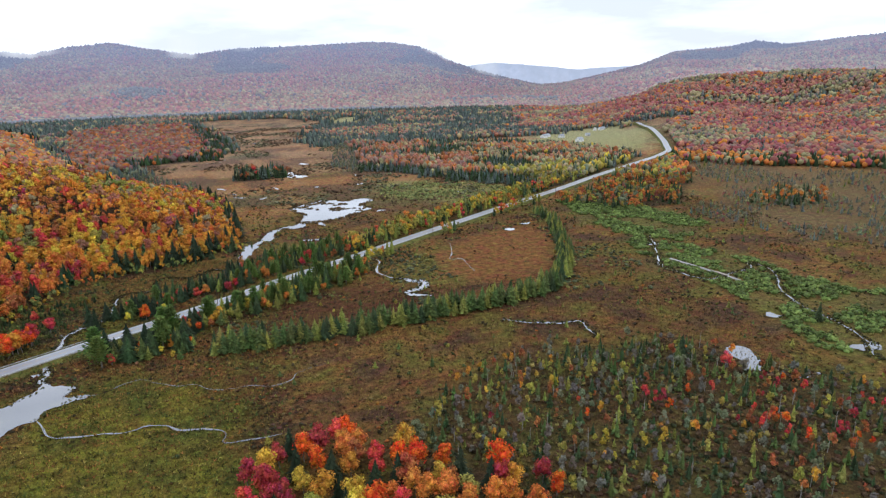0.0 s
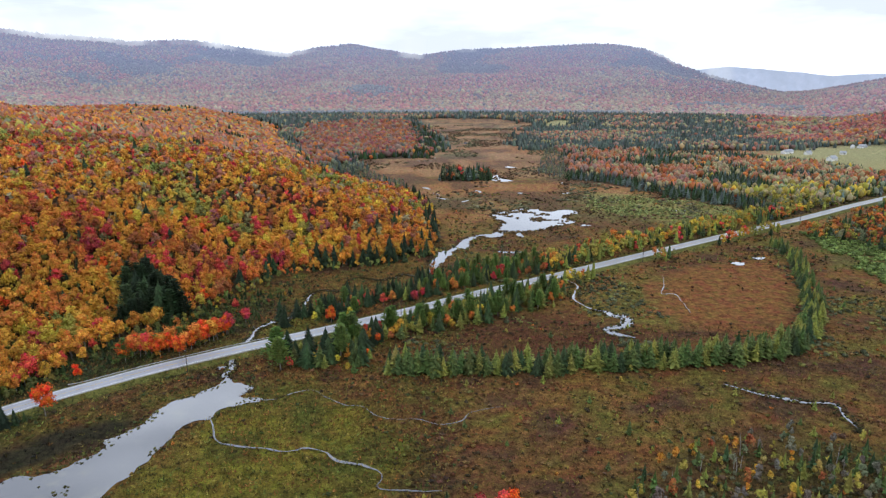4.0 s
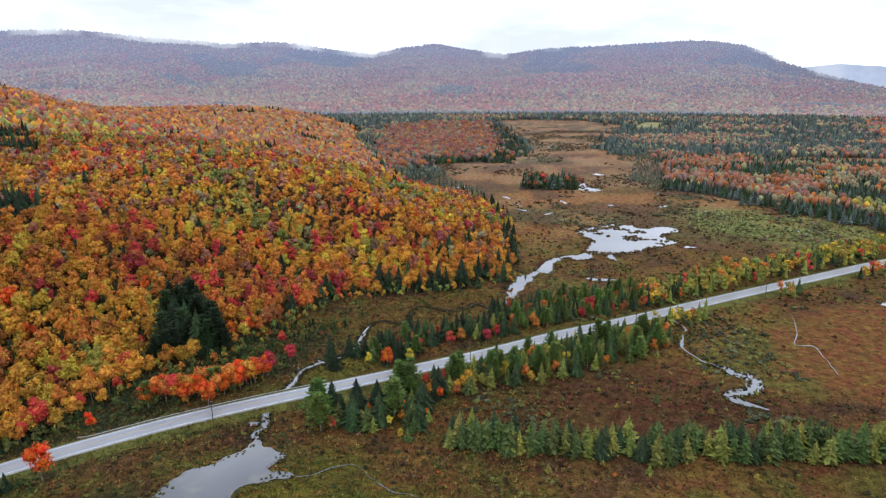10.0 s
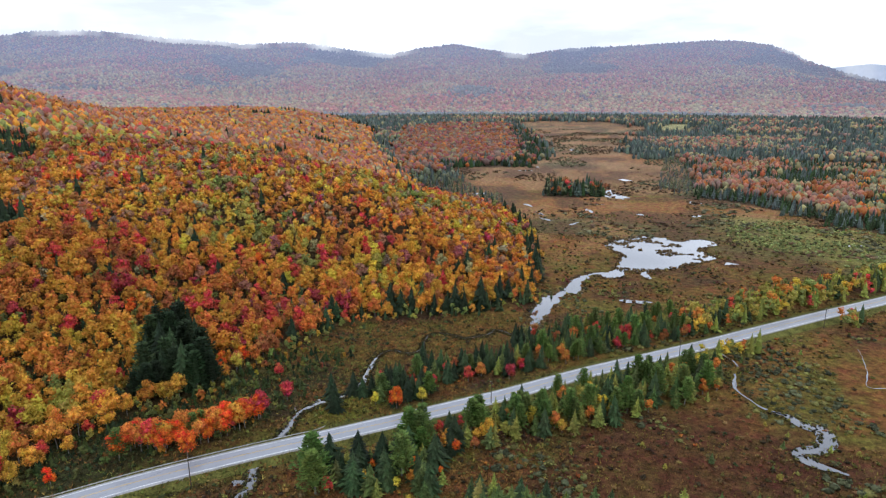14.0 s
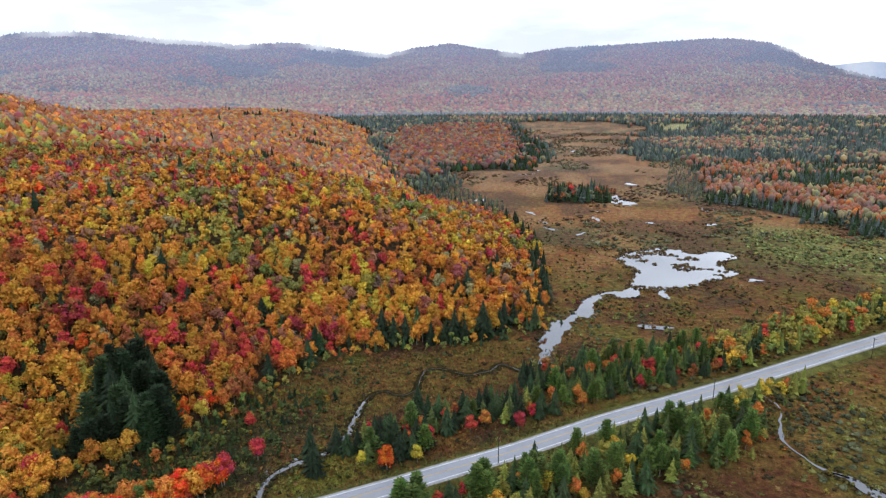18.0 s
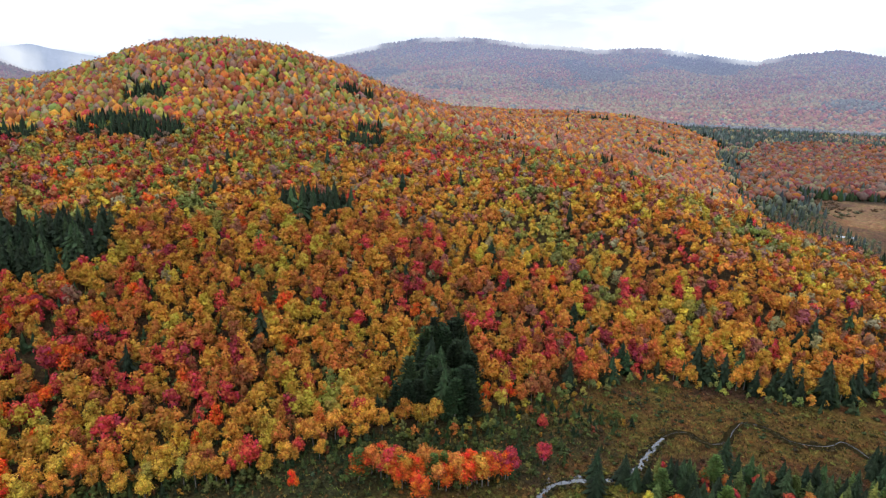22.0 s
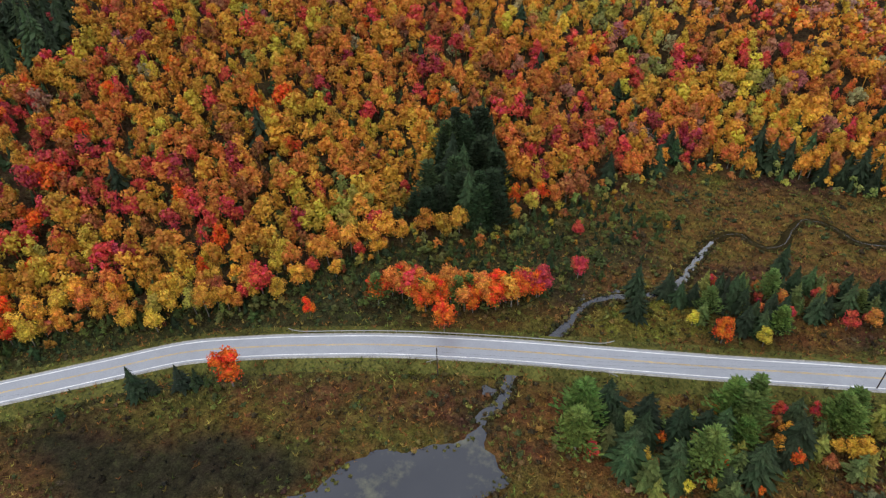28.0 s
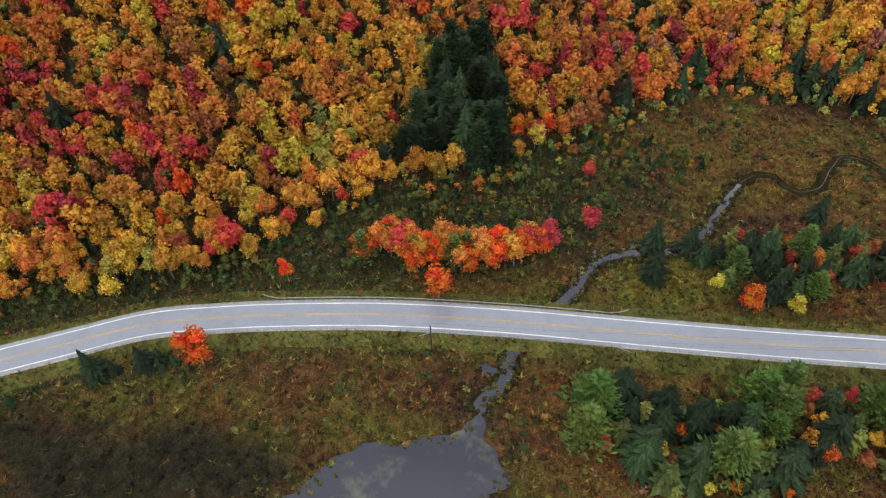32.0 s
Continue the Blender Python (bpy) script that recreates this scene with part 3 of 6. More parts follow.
def conifer_crown(seed, height, width, tiers, fronds, droop=0.35, ragged=0.25, start=0.06):
    """Tiers of drooping boughs round a pointed core."""
    rng = np.random.default_rng(seed)
    verts, tris = [], []

    def add(*points):
        n = len(verts)
        verts.extend(points)
        tris.extend((n, n + k, n + k + 1) for k in range(1, len(points) - 1))

    for k in range(tiers):
        f = k / (tiers - 1)
        z = height * (start + (0.97 - start) * f)
        reach = width * (1 - f) ** 0.85 * (1 - 0.3 * max(0, 0.12 - f) / 0.12) + 0.12
        count = max(4, round(fronds * (1 - 0.45 * f)))
        for j in range(count):
            a = (j + 0.5 * (k % 2) + rng.normal(0, 0.16)) * 2 * math.pi / count
            r = reach * (1 + ragged * rng.normal(0, 1) * 0.7)
            c, s = math.cos(a), math.sin(a)
            w = max(0.12, r * (1.7 / count + 0.05))
            rise = height * 0.05 * (0.6 + 0.5 * rng.random())
            tip = (c * r, s * r, z - r * droop)
            add((c * 0.05, s * 0.05, z + rise), (c * r * 0.6 + s * w, s * r * 0.6 - c * w, z - r * droop * 0.45), tip, (c * r * 0.62 - s * w, s * r * 0.62 + c * w, z - r * droop * 0.5 - 0.1))
    core_v, core_f = stem([(0, 0, height * start), (0, 0, height * 0.3), (0, 0, height * 0.7), (0, 0, height)], [width * 0.42, width * 0.48, width * 0.22, 0.02], 6)
    return joined([(np.array(verts), np.array(tris)), (core_v, core_f)])


def pine_crown(seed, height=13.0, width=4.2):
    """A white pine: level plumes of long needles, uneven in reach."""
    rng = np.random.default_rng(seed)
    pieces = []
    for k in range(11):
        z = height * (0.20 + 0.072 * k)
        for j in range(8):
            a = (j + 0.5 * (k % 2) + rng.normal(0, 0.25)) * 0.785
            r = width * (1.0 - 0.085 * k) * (0.6 + 0.5 * rng.random())
            out, side = np.array([math.cos(a), math.sin(a), 0.28]), np.array([-math.sin(a), math.cos(a), 0])
            n = 9
            f = 0.25 + 0.75 * rng.random(n)[:, None]
            at = out * r * f + (0, 0, z) + side * rng.normal(0, 0.2, (n, 1)) * r * f
            tip = at + (out + side * rng.normal(0, 0.55, (n, 1)) + (0, 0, 0.25)) * (0.7 + 0.5 * rng.random((n, 1)))
            wide = np.cross(tip - at, rng.normal(0, 0.5, (n, 3)) + (0, 0, 1))
            wide *= (0.17 + 0.12 * rng.random((n, 1))) / np.linalg.norm(wide, axis=1)[:, None]
            pieces.append((np.stack([at, (at + tip) / 2 + wide, tip, (at + tip) / 2 - wide], 1).reshape(-1, 3), np.concatenate([np.arange(n)[:, None] * 4 + [0, 1, 2], np.arange(n)[:, None] * 4 + [0, 2, 3]])))
    pieces.append(stem([(0, 0, height * 0.25), (0, 0, height * 0.6), (0, 0, height)], [width * 0.3, width * 0.24, 0.05], 6))
    return joined(pieces)


def massed(name, templates, at, scale, turn, which, tone, mat, label, category, flat=None):
    """One object of kind stuff: many plants, each a turned and sized copy of a template."""
    verts, tris, tones, n = [], [], [], 0
    for k, (tv, tf) in enumerate(templates):
        m = np.flatnonzero(which == k)
        if not len(m):
            continue
        c, s = np.cos(turn[m])[:, None], np.sin(turn[m])[:, None]
        sx, sz = scale[m, 0][:, None], scale[m, 1][:, None]
        v = np.stack([(c * tv[:, 0] - s * tv[:, 1]) * sx, (s * tv[:, 0] + c * tv[:, 1]) * sx, tv[:, 2] * sz], -1) + at[m][:, None]
        verts.append(v.reshape(-1, 3))
        tris.append((tf[None] + (np.arange(len(m)) * len(tv))[:, None, None]).reshape(-1, 3) + n)
        tones.append(np.repeat(tone[m], len(tv), 0))
        n += v.shape[0] * v.shape[1]
    me = tri_mesh(name, np.concatenate(verts), np.concatenate(tris), mat, np.concatenate(tones))
    return tagged(new(name, me), label, category, kind="stuff")


def smooth_line(line, step):
    """A Catmull-Rom curve through plan points, at even steps."""
    p = np.array([line[0], *line, line[-1]], float)
    p[0], p[-1] = 2 * p[1] - p[2], 2 * p[-2] - p[-3]
    out = []
    for a, b, c, d in zip(p[:-3], p[1:-2], p[2:-1], p[3:]):
        for t in np.arange(max(2, int(np.hypot(*(c - b)) / step))) / max(2, int(np.hypot(*(c - b)) / step)):
            out.append(0.5 * (2 * b + (c - a) * t + (2 * a - 5 * b + 4 * c - d) * t * t + (3 * b - a - 3 * c + d) * t**3))
    out.append(p[-2])
    return np.array(out)


def across(line):
    """Unit vectors to the right of a line, at each of its points."""
    d = np.gradient(line, axis=0)
    d /= np.linalg.norm(d, axis=1)[:, None]
    return np.c_[d[:, 1], -d[:, 0]]


def ribbon(rows):
    """Triangles over rows of points, all rows equally long."""
    n, m = len(rows), len(rows[0])
    k = np.arange((n - 1) * (m - 1))
    a = k // (m - 1) * m + k % (m - 1)
    return np.concatenate(rows), np.concatenate([np.c_[a, a + 1, a + m + 1], np.c_[a, a + m + 1, a + m]])


def scatter(rng, low, high, step, jitter=0.42):
    gx, gy = np.meshgrid(np.arange(low[0], high[0], step), np.arange(low[1], high[1], step))
    gx = gx + (np.arange(gx.shape[0]) % 2)[:, None] * step * 0.5
    x = gx.ravel() + rng.uniform(-jitter, jitter, gx.size) * step
    y = gy.ravel() + rng.uniform(-jitter, jitter, gx.size) * step
    return x, y


# ---- the ground: one sheet ----
def graded(low, fine_low, fine_high, high, step, growth):
    up, down = [], []
    p, s = fine_high, step
    while p < high:
        s *= growth
        p += s
        up.append(p)
    p, s = fine_low, step
    while p > low:
        s *= growth
        p -= s
        down.append(p)
    return np.array(down[::-1] + list(np.arange(fine_low, fine_high + 0.1, step)) + up)


def blend(tone, amount, colour):
    return tone * (1 - amount[:, None]) + np.array(colour) * amount[:, None]


def cover(x, y):
    """The colour of the low plant cover, with distance haze painted in."""
    n1, n2, n3 = value_noise(x, y, 55, 41), value_noise(x, y, 18, 43), value_noise(x, y, 130, 47)
    tone = np.tile([0.122, 0.072, 0.026], (len(x), 1))
    tone = blend(tone, np.clip((n1 - 0.5) * 5, 0, 1), (0.180, 0.108, 0.034))
    tone = blend(tone, np.clip((n2 - 0.54) * 9, 0, 0.9), (0.120, 0.115, 0.026))
    tone = blend(tone, np.clip((value_noise(x, y, 13, 49) - 0.58) * 8, 0, 0.8), (0.17, 0.088, 0.026))
    tone = blend(tone, np.clip((0.42 - n2) * 7, 0, 0.8), (0.066, 0.040, 0.028))
    open_marsh = np.clip((y - 470) / 120, 0, 1)
    bands = value_noise(x * 0.45, y, 70, 53, 4)
    fine = value_noise(x, y * 0.7, 34, 59, 3)
    tone = blend(tone, open_marsh * np.clip((n3 - 0.38) * 4, 0, 1), (0.20, 0.120, 0.050))
    tone = blend(tone, np.clip((y - 760) / 200, 0, 0.8), (0.225, 0.138, 0.062))
    tone = blend(tone, open_marsh * np.clip((bands - 0.53) * 9, 0, 0.85), (0.110, 0.105, 0.048))
    tone = blend(tone, open_marsh * np.clip((0.43 - bands) * 9, 0, 0.85), (0.26, 0.135, 0.050))
    tone = blend(tone, open_marsh * np.clip((fine - 0.56) * 9, 0, 0.8), (0.115, 0.072, 0.040))
    tone = blend(tone, open_marsh * np.clip((0.42 - fine) * 9, 0, 0.8), (0.27, 0.170, 0.075))
    tone = blend(tone, within(x, y, MEADOW, 16), (0.150, 0.142, 0.020))
    tone = blend(tone, within(x, y, MEADOW, 10) * np.clip((n2 - 0.44) * 6, 0, 0.85), (0.070, 0.080, 0.014))
    tone = blend(tone, within(x, y, [(-86, 228), (-70, 230), (-56, 218), (-60, 203), (-80, 205)], 8) * 0.8, (0.085, 0.088, 0.016))
    tone = blend(tone, within(x, y, [(-125, 335), (-88, 322), (-60, 345), (-20, 380), (-20, 418), (-60, 395), (-105, 375)], 8) * 0.85, (0.135, 0.090, 0.024))
    tone = blend(tone, within(x, y, [(-96, 276), (-78, 288), (-64, 305), (-70, 318), (-92, 312)], 6) * 0.8, (0.17, 0.175, 0.030))
    tone = blend(tone, within(x, y, FLOODED, 8), (0.026, 0.026, 0.013))
    tone = blend(tone, within(x, y, RUST_MARSH, 16) * 0.9, (0.185, 0.092, 0.030))
    tone = blend(tone, within(x, y, GREEN_SHRUB, 26) * 0.6, (0.112, 0.125, 0.038))
    tone = blend(tone, within(x, y, N_SHRUB, 40) * 0.85, (0.20, 0.22, 0.075))
    tone = blend(tone, within(x, y, SCRUB, 16) * 0.7, (0.062, 0.052, 0.022))
    tone = blend(tone, within(x, y, [(-20, 250), (60, 256), (112, 276), (84, 296), (70, 322), (30, 312), (0, 288)], 14) * 0.8, (0.088, 0.040, 0.019))
    tone = blend(tone, within(x, y, [(-52, 236), (-36, 246), (-14, 258), (-8, 272), (-22, 282), (-36, 262), (-54, 250)], 8) * 0.85, (0.185, 0.082, 0.030))
    tone = tone * (1 - 0.10 * np.clip((10 - x) / 20, 0, 1) * np.clip((345 - y) / 30, 0, 1) * (1 - within(x, y, MEADOW, 10)))[:, None]
    d, s = line_distance(x, y, ROAD)
    tone = blend(tone, np.clip((13 - d) / 5, 0, 1) * 0.8, (0.085, 0.095, 0.022))
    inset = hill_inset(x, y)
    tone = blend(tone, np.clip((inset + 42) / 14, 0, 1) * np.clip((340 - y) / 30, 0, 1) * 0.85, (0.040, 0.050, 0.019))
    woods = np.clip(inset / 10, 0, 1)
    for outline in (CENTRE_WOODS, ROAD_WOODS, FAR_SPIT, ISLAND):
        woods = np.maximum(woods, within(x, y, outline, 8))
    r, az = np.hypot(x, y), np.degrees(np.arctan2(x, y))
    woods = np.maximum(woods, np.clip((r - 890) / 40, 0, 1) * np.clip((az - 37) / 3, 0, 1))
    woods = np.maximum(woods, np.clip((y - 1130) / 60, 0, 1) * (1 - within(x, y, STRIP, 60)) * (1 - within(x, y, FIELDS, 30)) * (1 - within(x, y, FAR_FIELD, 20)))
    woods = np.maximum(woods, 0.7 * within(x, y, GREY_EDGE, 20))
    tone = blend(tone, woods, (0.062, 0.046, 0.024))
    tone = blend(tone, within(x, y, RIGHT_BOG, 50) * 0.8, (0.15, 0.115, 0.062))
    tone = blend(tone, np.maximum(within(x, y, FIELDS, 30), within(x, y, FAR_FIELD, 12)) * 0.9, (0.26, 0.26, 0.10))
    # lightened and blued beyond 560 m to paint haze into the cover
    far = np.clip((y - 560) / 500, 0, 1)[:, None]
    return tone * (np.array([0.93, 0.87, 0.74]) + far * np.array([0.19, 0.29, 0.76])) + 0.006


gx = graded(-4800, -320, 360, 4800, 5.0, 1.045)
gy = graded(-2600, 20, 760, 4880, 5.0, 1.045)
mx, my = np.meshgrid(gx, gy)
mx, my = mx.ravel(), my.ravel()
mz = land(mx, my) - np.clip((np.hypot(mx, my) - 2550) / 100, 0, 1) * 14
rows, cols = len(gy), len(gx)
quad = (np.arange(rows - 1)[:, None] * cols + np.arange(cols - 1)).ravel()
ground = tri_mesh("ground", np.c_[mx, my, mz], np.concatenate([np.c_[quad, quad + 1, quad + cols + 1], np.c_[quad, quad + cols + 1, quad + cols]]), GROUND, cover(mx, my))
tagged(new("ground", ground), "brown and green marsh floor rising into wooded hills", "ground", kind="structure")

# ---- distance: wooded mountains round the valley ----
az = np.radians(np.arange(-100, 101, 0.3))
rr = np.concatenate([np.arange(2520, 4300, 45), [4300, 4340, 4420]])
ma, mr = np.meshgrid(az, rr)
px, py = np.sin(ma) * mr, np.cos(ma) * mr
pz = land(px.ravel(), py.ravel()).reshape(px.shape)
pz[-2] -= 30
pz[-1] -= 160
pz[:-2] += (value_noise(px[:-2], py[:-2], 24, 61, 2) - 0.5) * 14
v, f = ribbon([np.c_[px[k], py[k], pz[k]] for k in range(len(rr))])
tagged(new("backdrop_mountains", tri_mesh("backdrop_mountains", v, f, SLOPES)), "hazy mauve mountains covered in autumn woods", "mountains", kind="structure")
for low, high, bearings, rises, label in ((10, 44, [10, 17, 19.3, 21.7, 25.5, 28.8, 31.4, 32.7, 36, 44], [0, 0.5, 0.72, 0.96, 0.61, 0.23, 0.32, 0.35, 0.5, 0], "pale blue mountain range beyond the valley's gap"),
                                          (-92, -52, [-92, -80, -75.2, -71.7, -68, -60, -52], [0.6, 1.1, 1.49, 2.07, 1.4, 0.7, 0.2], "pale blue peak behind the wooded hill")):
    az = np.radians(np.arange(low, high, 0.3))
    up = np.interp(np.degrees(az), bearings, rises)
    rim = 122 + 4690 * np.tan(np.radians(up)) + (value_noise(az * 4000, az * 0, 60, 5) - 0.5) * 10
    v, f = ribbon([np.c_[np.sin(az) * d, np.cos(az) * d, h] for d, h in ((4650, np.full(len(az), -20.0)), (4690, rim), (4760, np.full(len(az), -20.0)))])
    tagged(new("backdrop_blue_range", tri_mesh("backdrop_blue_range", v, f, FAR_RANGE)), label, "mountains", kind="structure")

ca, cu = np.meshgrid(np.radians(np.arange(-90, 24, 0.25)), np.linspace(0, 1, 26))
top = 122 + 4180 * np.tan(np.radians(np.interp(np.degrees(ca), CREST_AZ, CREST_UP)))
cz = top - 70 + 210 * cu
fog = value_noise(np.degrees(ca) * 3.0, cu * 2.0 + 40, 7.0, 131, 4) + 0.35 * np.exp(-((np.degrees(ca) + 33) / 13) ** 2) + 0.18 * np.exp(-((np.degrees(ca) + 17) / 4) ** 2) + 0.2 * np.exp(-((np.degrees(ca) + 49) / 3) ** 2) + 0.3 * np.exp(-((np.degrees(ca) + 74) / 6) ** 2)
fog = np.clip((fog - 0.56) * 2.6, 0, 1) * np.clip((cu - 0.05) * 3.2, 0, 1) * np.clip((1 - cu) * 3.5, 0, 1) * 0.9
v, f = ribbon([np.c_[np.sin(ca[k]) * 4180, np.cos(ca[k]) * 4180, cz[k]] for k in range(26)])
tagged(new("backdrop_low_cloud", tri_mesh("backdrop_low_cloud", v, f, CLOUD, np.repeat(fog.reshape(-1, 1), 3, 1))), "wisps of low white cloud on the mountain tops", "cloud", kind="structure")

# ---- water ----
def pond(name, outline, rough, label):
    line = smooth_line(outline + outline[:1], 1.2)[:-1]
    n = across(line)
    wob = (value_noise(line[:, 0], line[:, 1], 6, 71, 3) - 0.5) * rough + (value_noise(line[:, 0], line[:, 1], 1.7, 73, 1) - 0.5) * rough * 0.3
    line = line + n * wob[:, None]
    bm = bmesh.new()
    ring = [bm.verts.new((x, y, 0.34)) for x, y in line]
    bmesh.ops.triangle_fill(bm, use_beauty=True, use_dissolve=False, edges=[bm.edges.new((a, b)) for a, b in zip(ring, ring[1:] + ring[:1])])
    for q in bm.faces:
        if q.normal.z < 0:
            q.normal_flip()
    return tagged(part(name, bm, WATER), label, "water", kind="structure")


def stream(name, line, wide, label, z=0.36, seed=0, banks=0.0):
    line = smooth_line(line, 1.0)
    wob = np.c_[value_noise(line[:, 0], line[:, 1], 7, 81 + seed) - 0.5, value_noise(line[:, 0], line[:, 1], 7, 91 + seed) - 0.5]
    line = line + wob * 2.0
    w = wide * np.clip(3.4 * value_noise(line[:, 0], line[:, 1], 11, 77 + seed, 3) - 0.75, 0.45, 2.0)[:, None]
    if not banks:
        w = w * (0.3 + 0.8 * np.sin(np.linspace(0.05, 0.95, len(line)) * math.pi))[:, None]
    n = across(line)
    for side in (-1, 1) if banks else ():
        e = (w * 0.5 + 0.1 + banks * value_noise(line[:, 0] + 50 * side, line[:, 1], 4, 79 + seed, 2)[:, None]) * side
        v, f = ribbon([np.c_[line + n * w * 0.3 * side, np.full(len(line), z - 0.03)], np.c_[line + n * e, np.full(len(line), z + 0.05)], np.c_[line + n * (e + 0.5 * side), np.full(len(line), 0.0)]])
        tagged(new("mud_and_shade_bank", tri_mesh("mud_and_shade_bank", v, f[:, ::side] if side > 0 else f[:, ::-1], MUD_AND_SHADE)), "wet mud bank of a brook, darkened for shaded water", "bank", kind="structure")
    v, f = ribbon([np.c_[line - n * w / 2, np.full(len(line), z)], np.c_[line + n * w / 2, np.full(len(line), z)]])
    return tagged(new(name, tri_mesh(name, v, f, WATER)), label, "water", kind="structure")


pond("water_near_pond", NEAR_POND, 4.0, "still grey bog pond with ragged marsh edges")
pond("water_big_pond", BIG_POND, 6.0, "wide shallow beaver pond reflecting the white sky")
pond("water_east_pool", E_POOL, 2.5, "small pool in the scrubby marsh")
for k, (x, y, a, b, turn) in enumerate([(41, 797, 21, 28, 0.4), (-98, 780, 9, 7, 0.2), (127, 757, 9, 8, 0.6), (-51, 1015, 8, 9, 0.5), (-57, 976, 12, 4, 0.1), (194, 415, 6, 4, 0.3), (214, 429, 6, 3, 0.3), (38, 440, 10, 2.6, 0.05), (257, 146, 8, 5, 0.4), (274, 334, 4, 5, 0.4), (247, 289, 3, 4, 0.2), (247, 191, 3, 5, 0.3), (212, 596, 8, 3, 0.1), (110, 530, 6, 3, 0.4), (-27, 681, 3, 8, 0.5), (27, 735, 10, 2, 0.1), (-102, 243, 3.4, 1.9, 0.5), (-100.5, 254, 1.4, 3.0, 0.2), (-102, 285, 1.5, 6, 0.25), (-98, 297, 1.2, 4, -0.4), (10, 1250, 6, 30, 0.3), (70, 905, 5, 12, 0.5), (118, 690, 8, 4, 0.3), (-20, 655, 2, 9, 0.8), (5, 640, 2, 7, -0.5), (20, 700, 3, 9, 0.3), (66, 690, 3, 5, 0.9), (-40, 720, 2.5, 8, 0.6)]):
    pulse = [0.55 + 0.75 * ((j * 37 + k * 11) % 10) / 10 for j in range(9)]
    ring = [(x + a * math.cos(t) * math.cos(turn) - b * math.sin(t) * math.sin(turn), y + a * math.cos(t) * math.sin(turn) + b * math.sin(t) * math.cos(turn)) for t in np.arange(9) * 2 * math.pi / 9]
    ring = [(x + (px_ - x) * p, y + (py_ - y) * p) for (px_, py_), p in zip(ring, pulse)]
    pond("water_pool_%d" % (k + 1), ring, min(a, b) * 0.9, "small shallow pool in the marsh")
# only a thread of water; the dark strips paint its shade and reflections
stream("water_upper_brook", BROOK[:18], 0.1, "dark winding brook between marsh banks", banks=2.3)
stream("water_brook", BROOK[17:], 1.7, "brook running under the road to the pond", banks=1.3)
stream("water_creek_a", CREEK_A, 0.95, "thin winding creek through green meadow", seed=3)
stream("water_creek_b", CREEK_B, 0.3, "thin winding creek through green meadow", seed=5)
stream("water_s_brook_inlet", S_BROOK[:9], 1.5, "narrow pale inlet of a marsh brook", seed=6)
stream("water_s_brook", S_BROOK[7:], 3.6, "pale S-bend of a marsh brook", seed=7)
stream("water_east_run", [(192, 147), (199, 139), (203, 135), (208, 132), (216, 133)], 2.6, "pale run of water leaving a pool", seed=15)
stream("water_rust_run", [(134, 390), (132, 378), (128, 364), (122, 350), (129, 349), (130, 338), (128, 318)], 0.4, "thread of water through rust-brown bog", seed=13)
stream("water_east_creek", E_CREEK, 1.3, "narrow creek in brown marsh", seed=9)
stream("water_trail_brook", TRAIL_BROOK, 1.0, "brook winding between green willow bushes", seed=11)

# ---- the road ----
def road_height(line):
    return np.maximum(1.4, land(line[:, 0], line[:, 1]) + 1.0)


def strip(name, line, offsets, lifts, mat, label="", category="road", kind="structure", z=None):
    n = across(line)
    z = road_height(line) if z is None else z
    v, f = ribbon([np.c_[line + n * o, z + h] for o, h in zip(offsets, lifts)])
    return tagged(new(name, tri_mesh(name, v, f[:, ::-1], mat)), label, category, kind=kind)


ROAD_LINE = smooth_line(ROAD, 3.0)
SPUR_LINE = smooth_line(SPUR, 3.0)
strip("road", ROAD_LINE, (-4.15, -2, 0, 2, 4.15), (0, 0.04, 0.07, 0.04, 0), ASPHALT, "two-lane wet grey asphalt road through the marsh")
strip("road_shoulder", ROAD_LINE, (-4.75, -4.1, 4.1, 4.75), (-0.1, -0.03, -0.03, -0.1), GRAVEL, "pale gravel strip beside the asphalt")
for side in (-1, 1):
    strip("road_bank", ROAD_LINE, [side * o for o in ((4.7, 5.6, 8.5, 10.5) if side > 0 else (10.5, 8.5, 5.6, 4.7)[::-1])][::side], (-0.1, -0.3, -1.3, -1.9)[::side], BANK, "grassy bank below the road", "bank")
strip("road_spur", SPUR_LINE, (-5, 0, 5), (0.0, 0.05, 0.0), ASPHALT, "side road meeting the main road")
strip("road_spur_shoulder", SPUR_LINE, (-9, -5.6, 5.6, 9), (-1.7, -0.1, -0.1, -1.7), GRAVEL, "gravel edge of the side road")
for side in (-1, 1):
    strip("road_edge_line", ROAD_LINE, (side * 3.42 - 0.15, side * 3.42 + 0.15), (0.035, 0.035), WHITE_PAINT, "white painted edge line on asphalt", "road marking")
    strip("road_centre_line", ROAD_LINE, (side * 0.16 - 0.07, side * 0.16 + 0.07), (0.082, 0.082), YELLOW_PAINT, "faded yellow centre line on asphalt", "road marking")

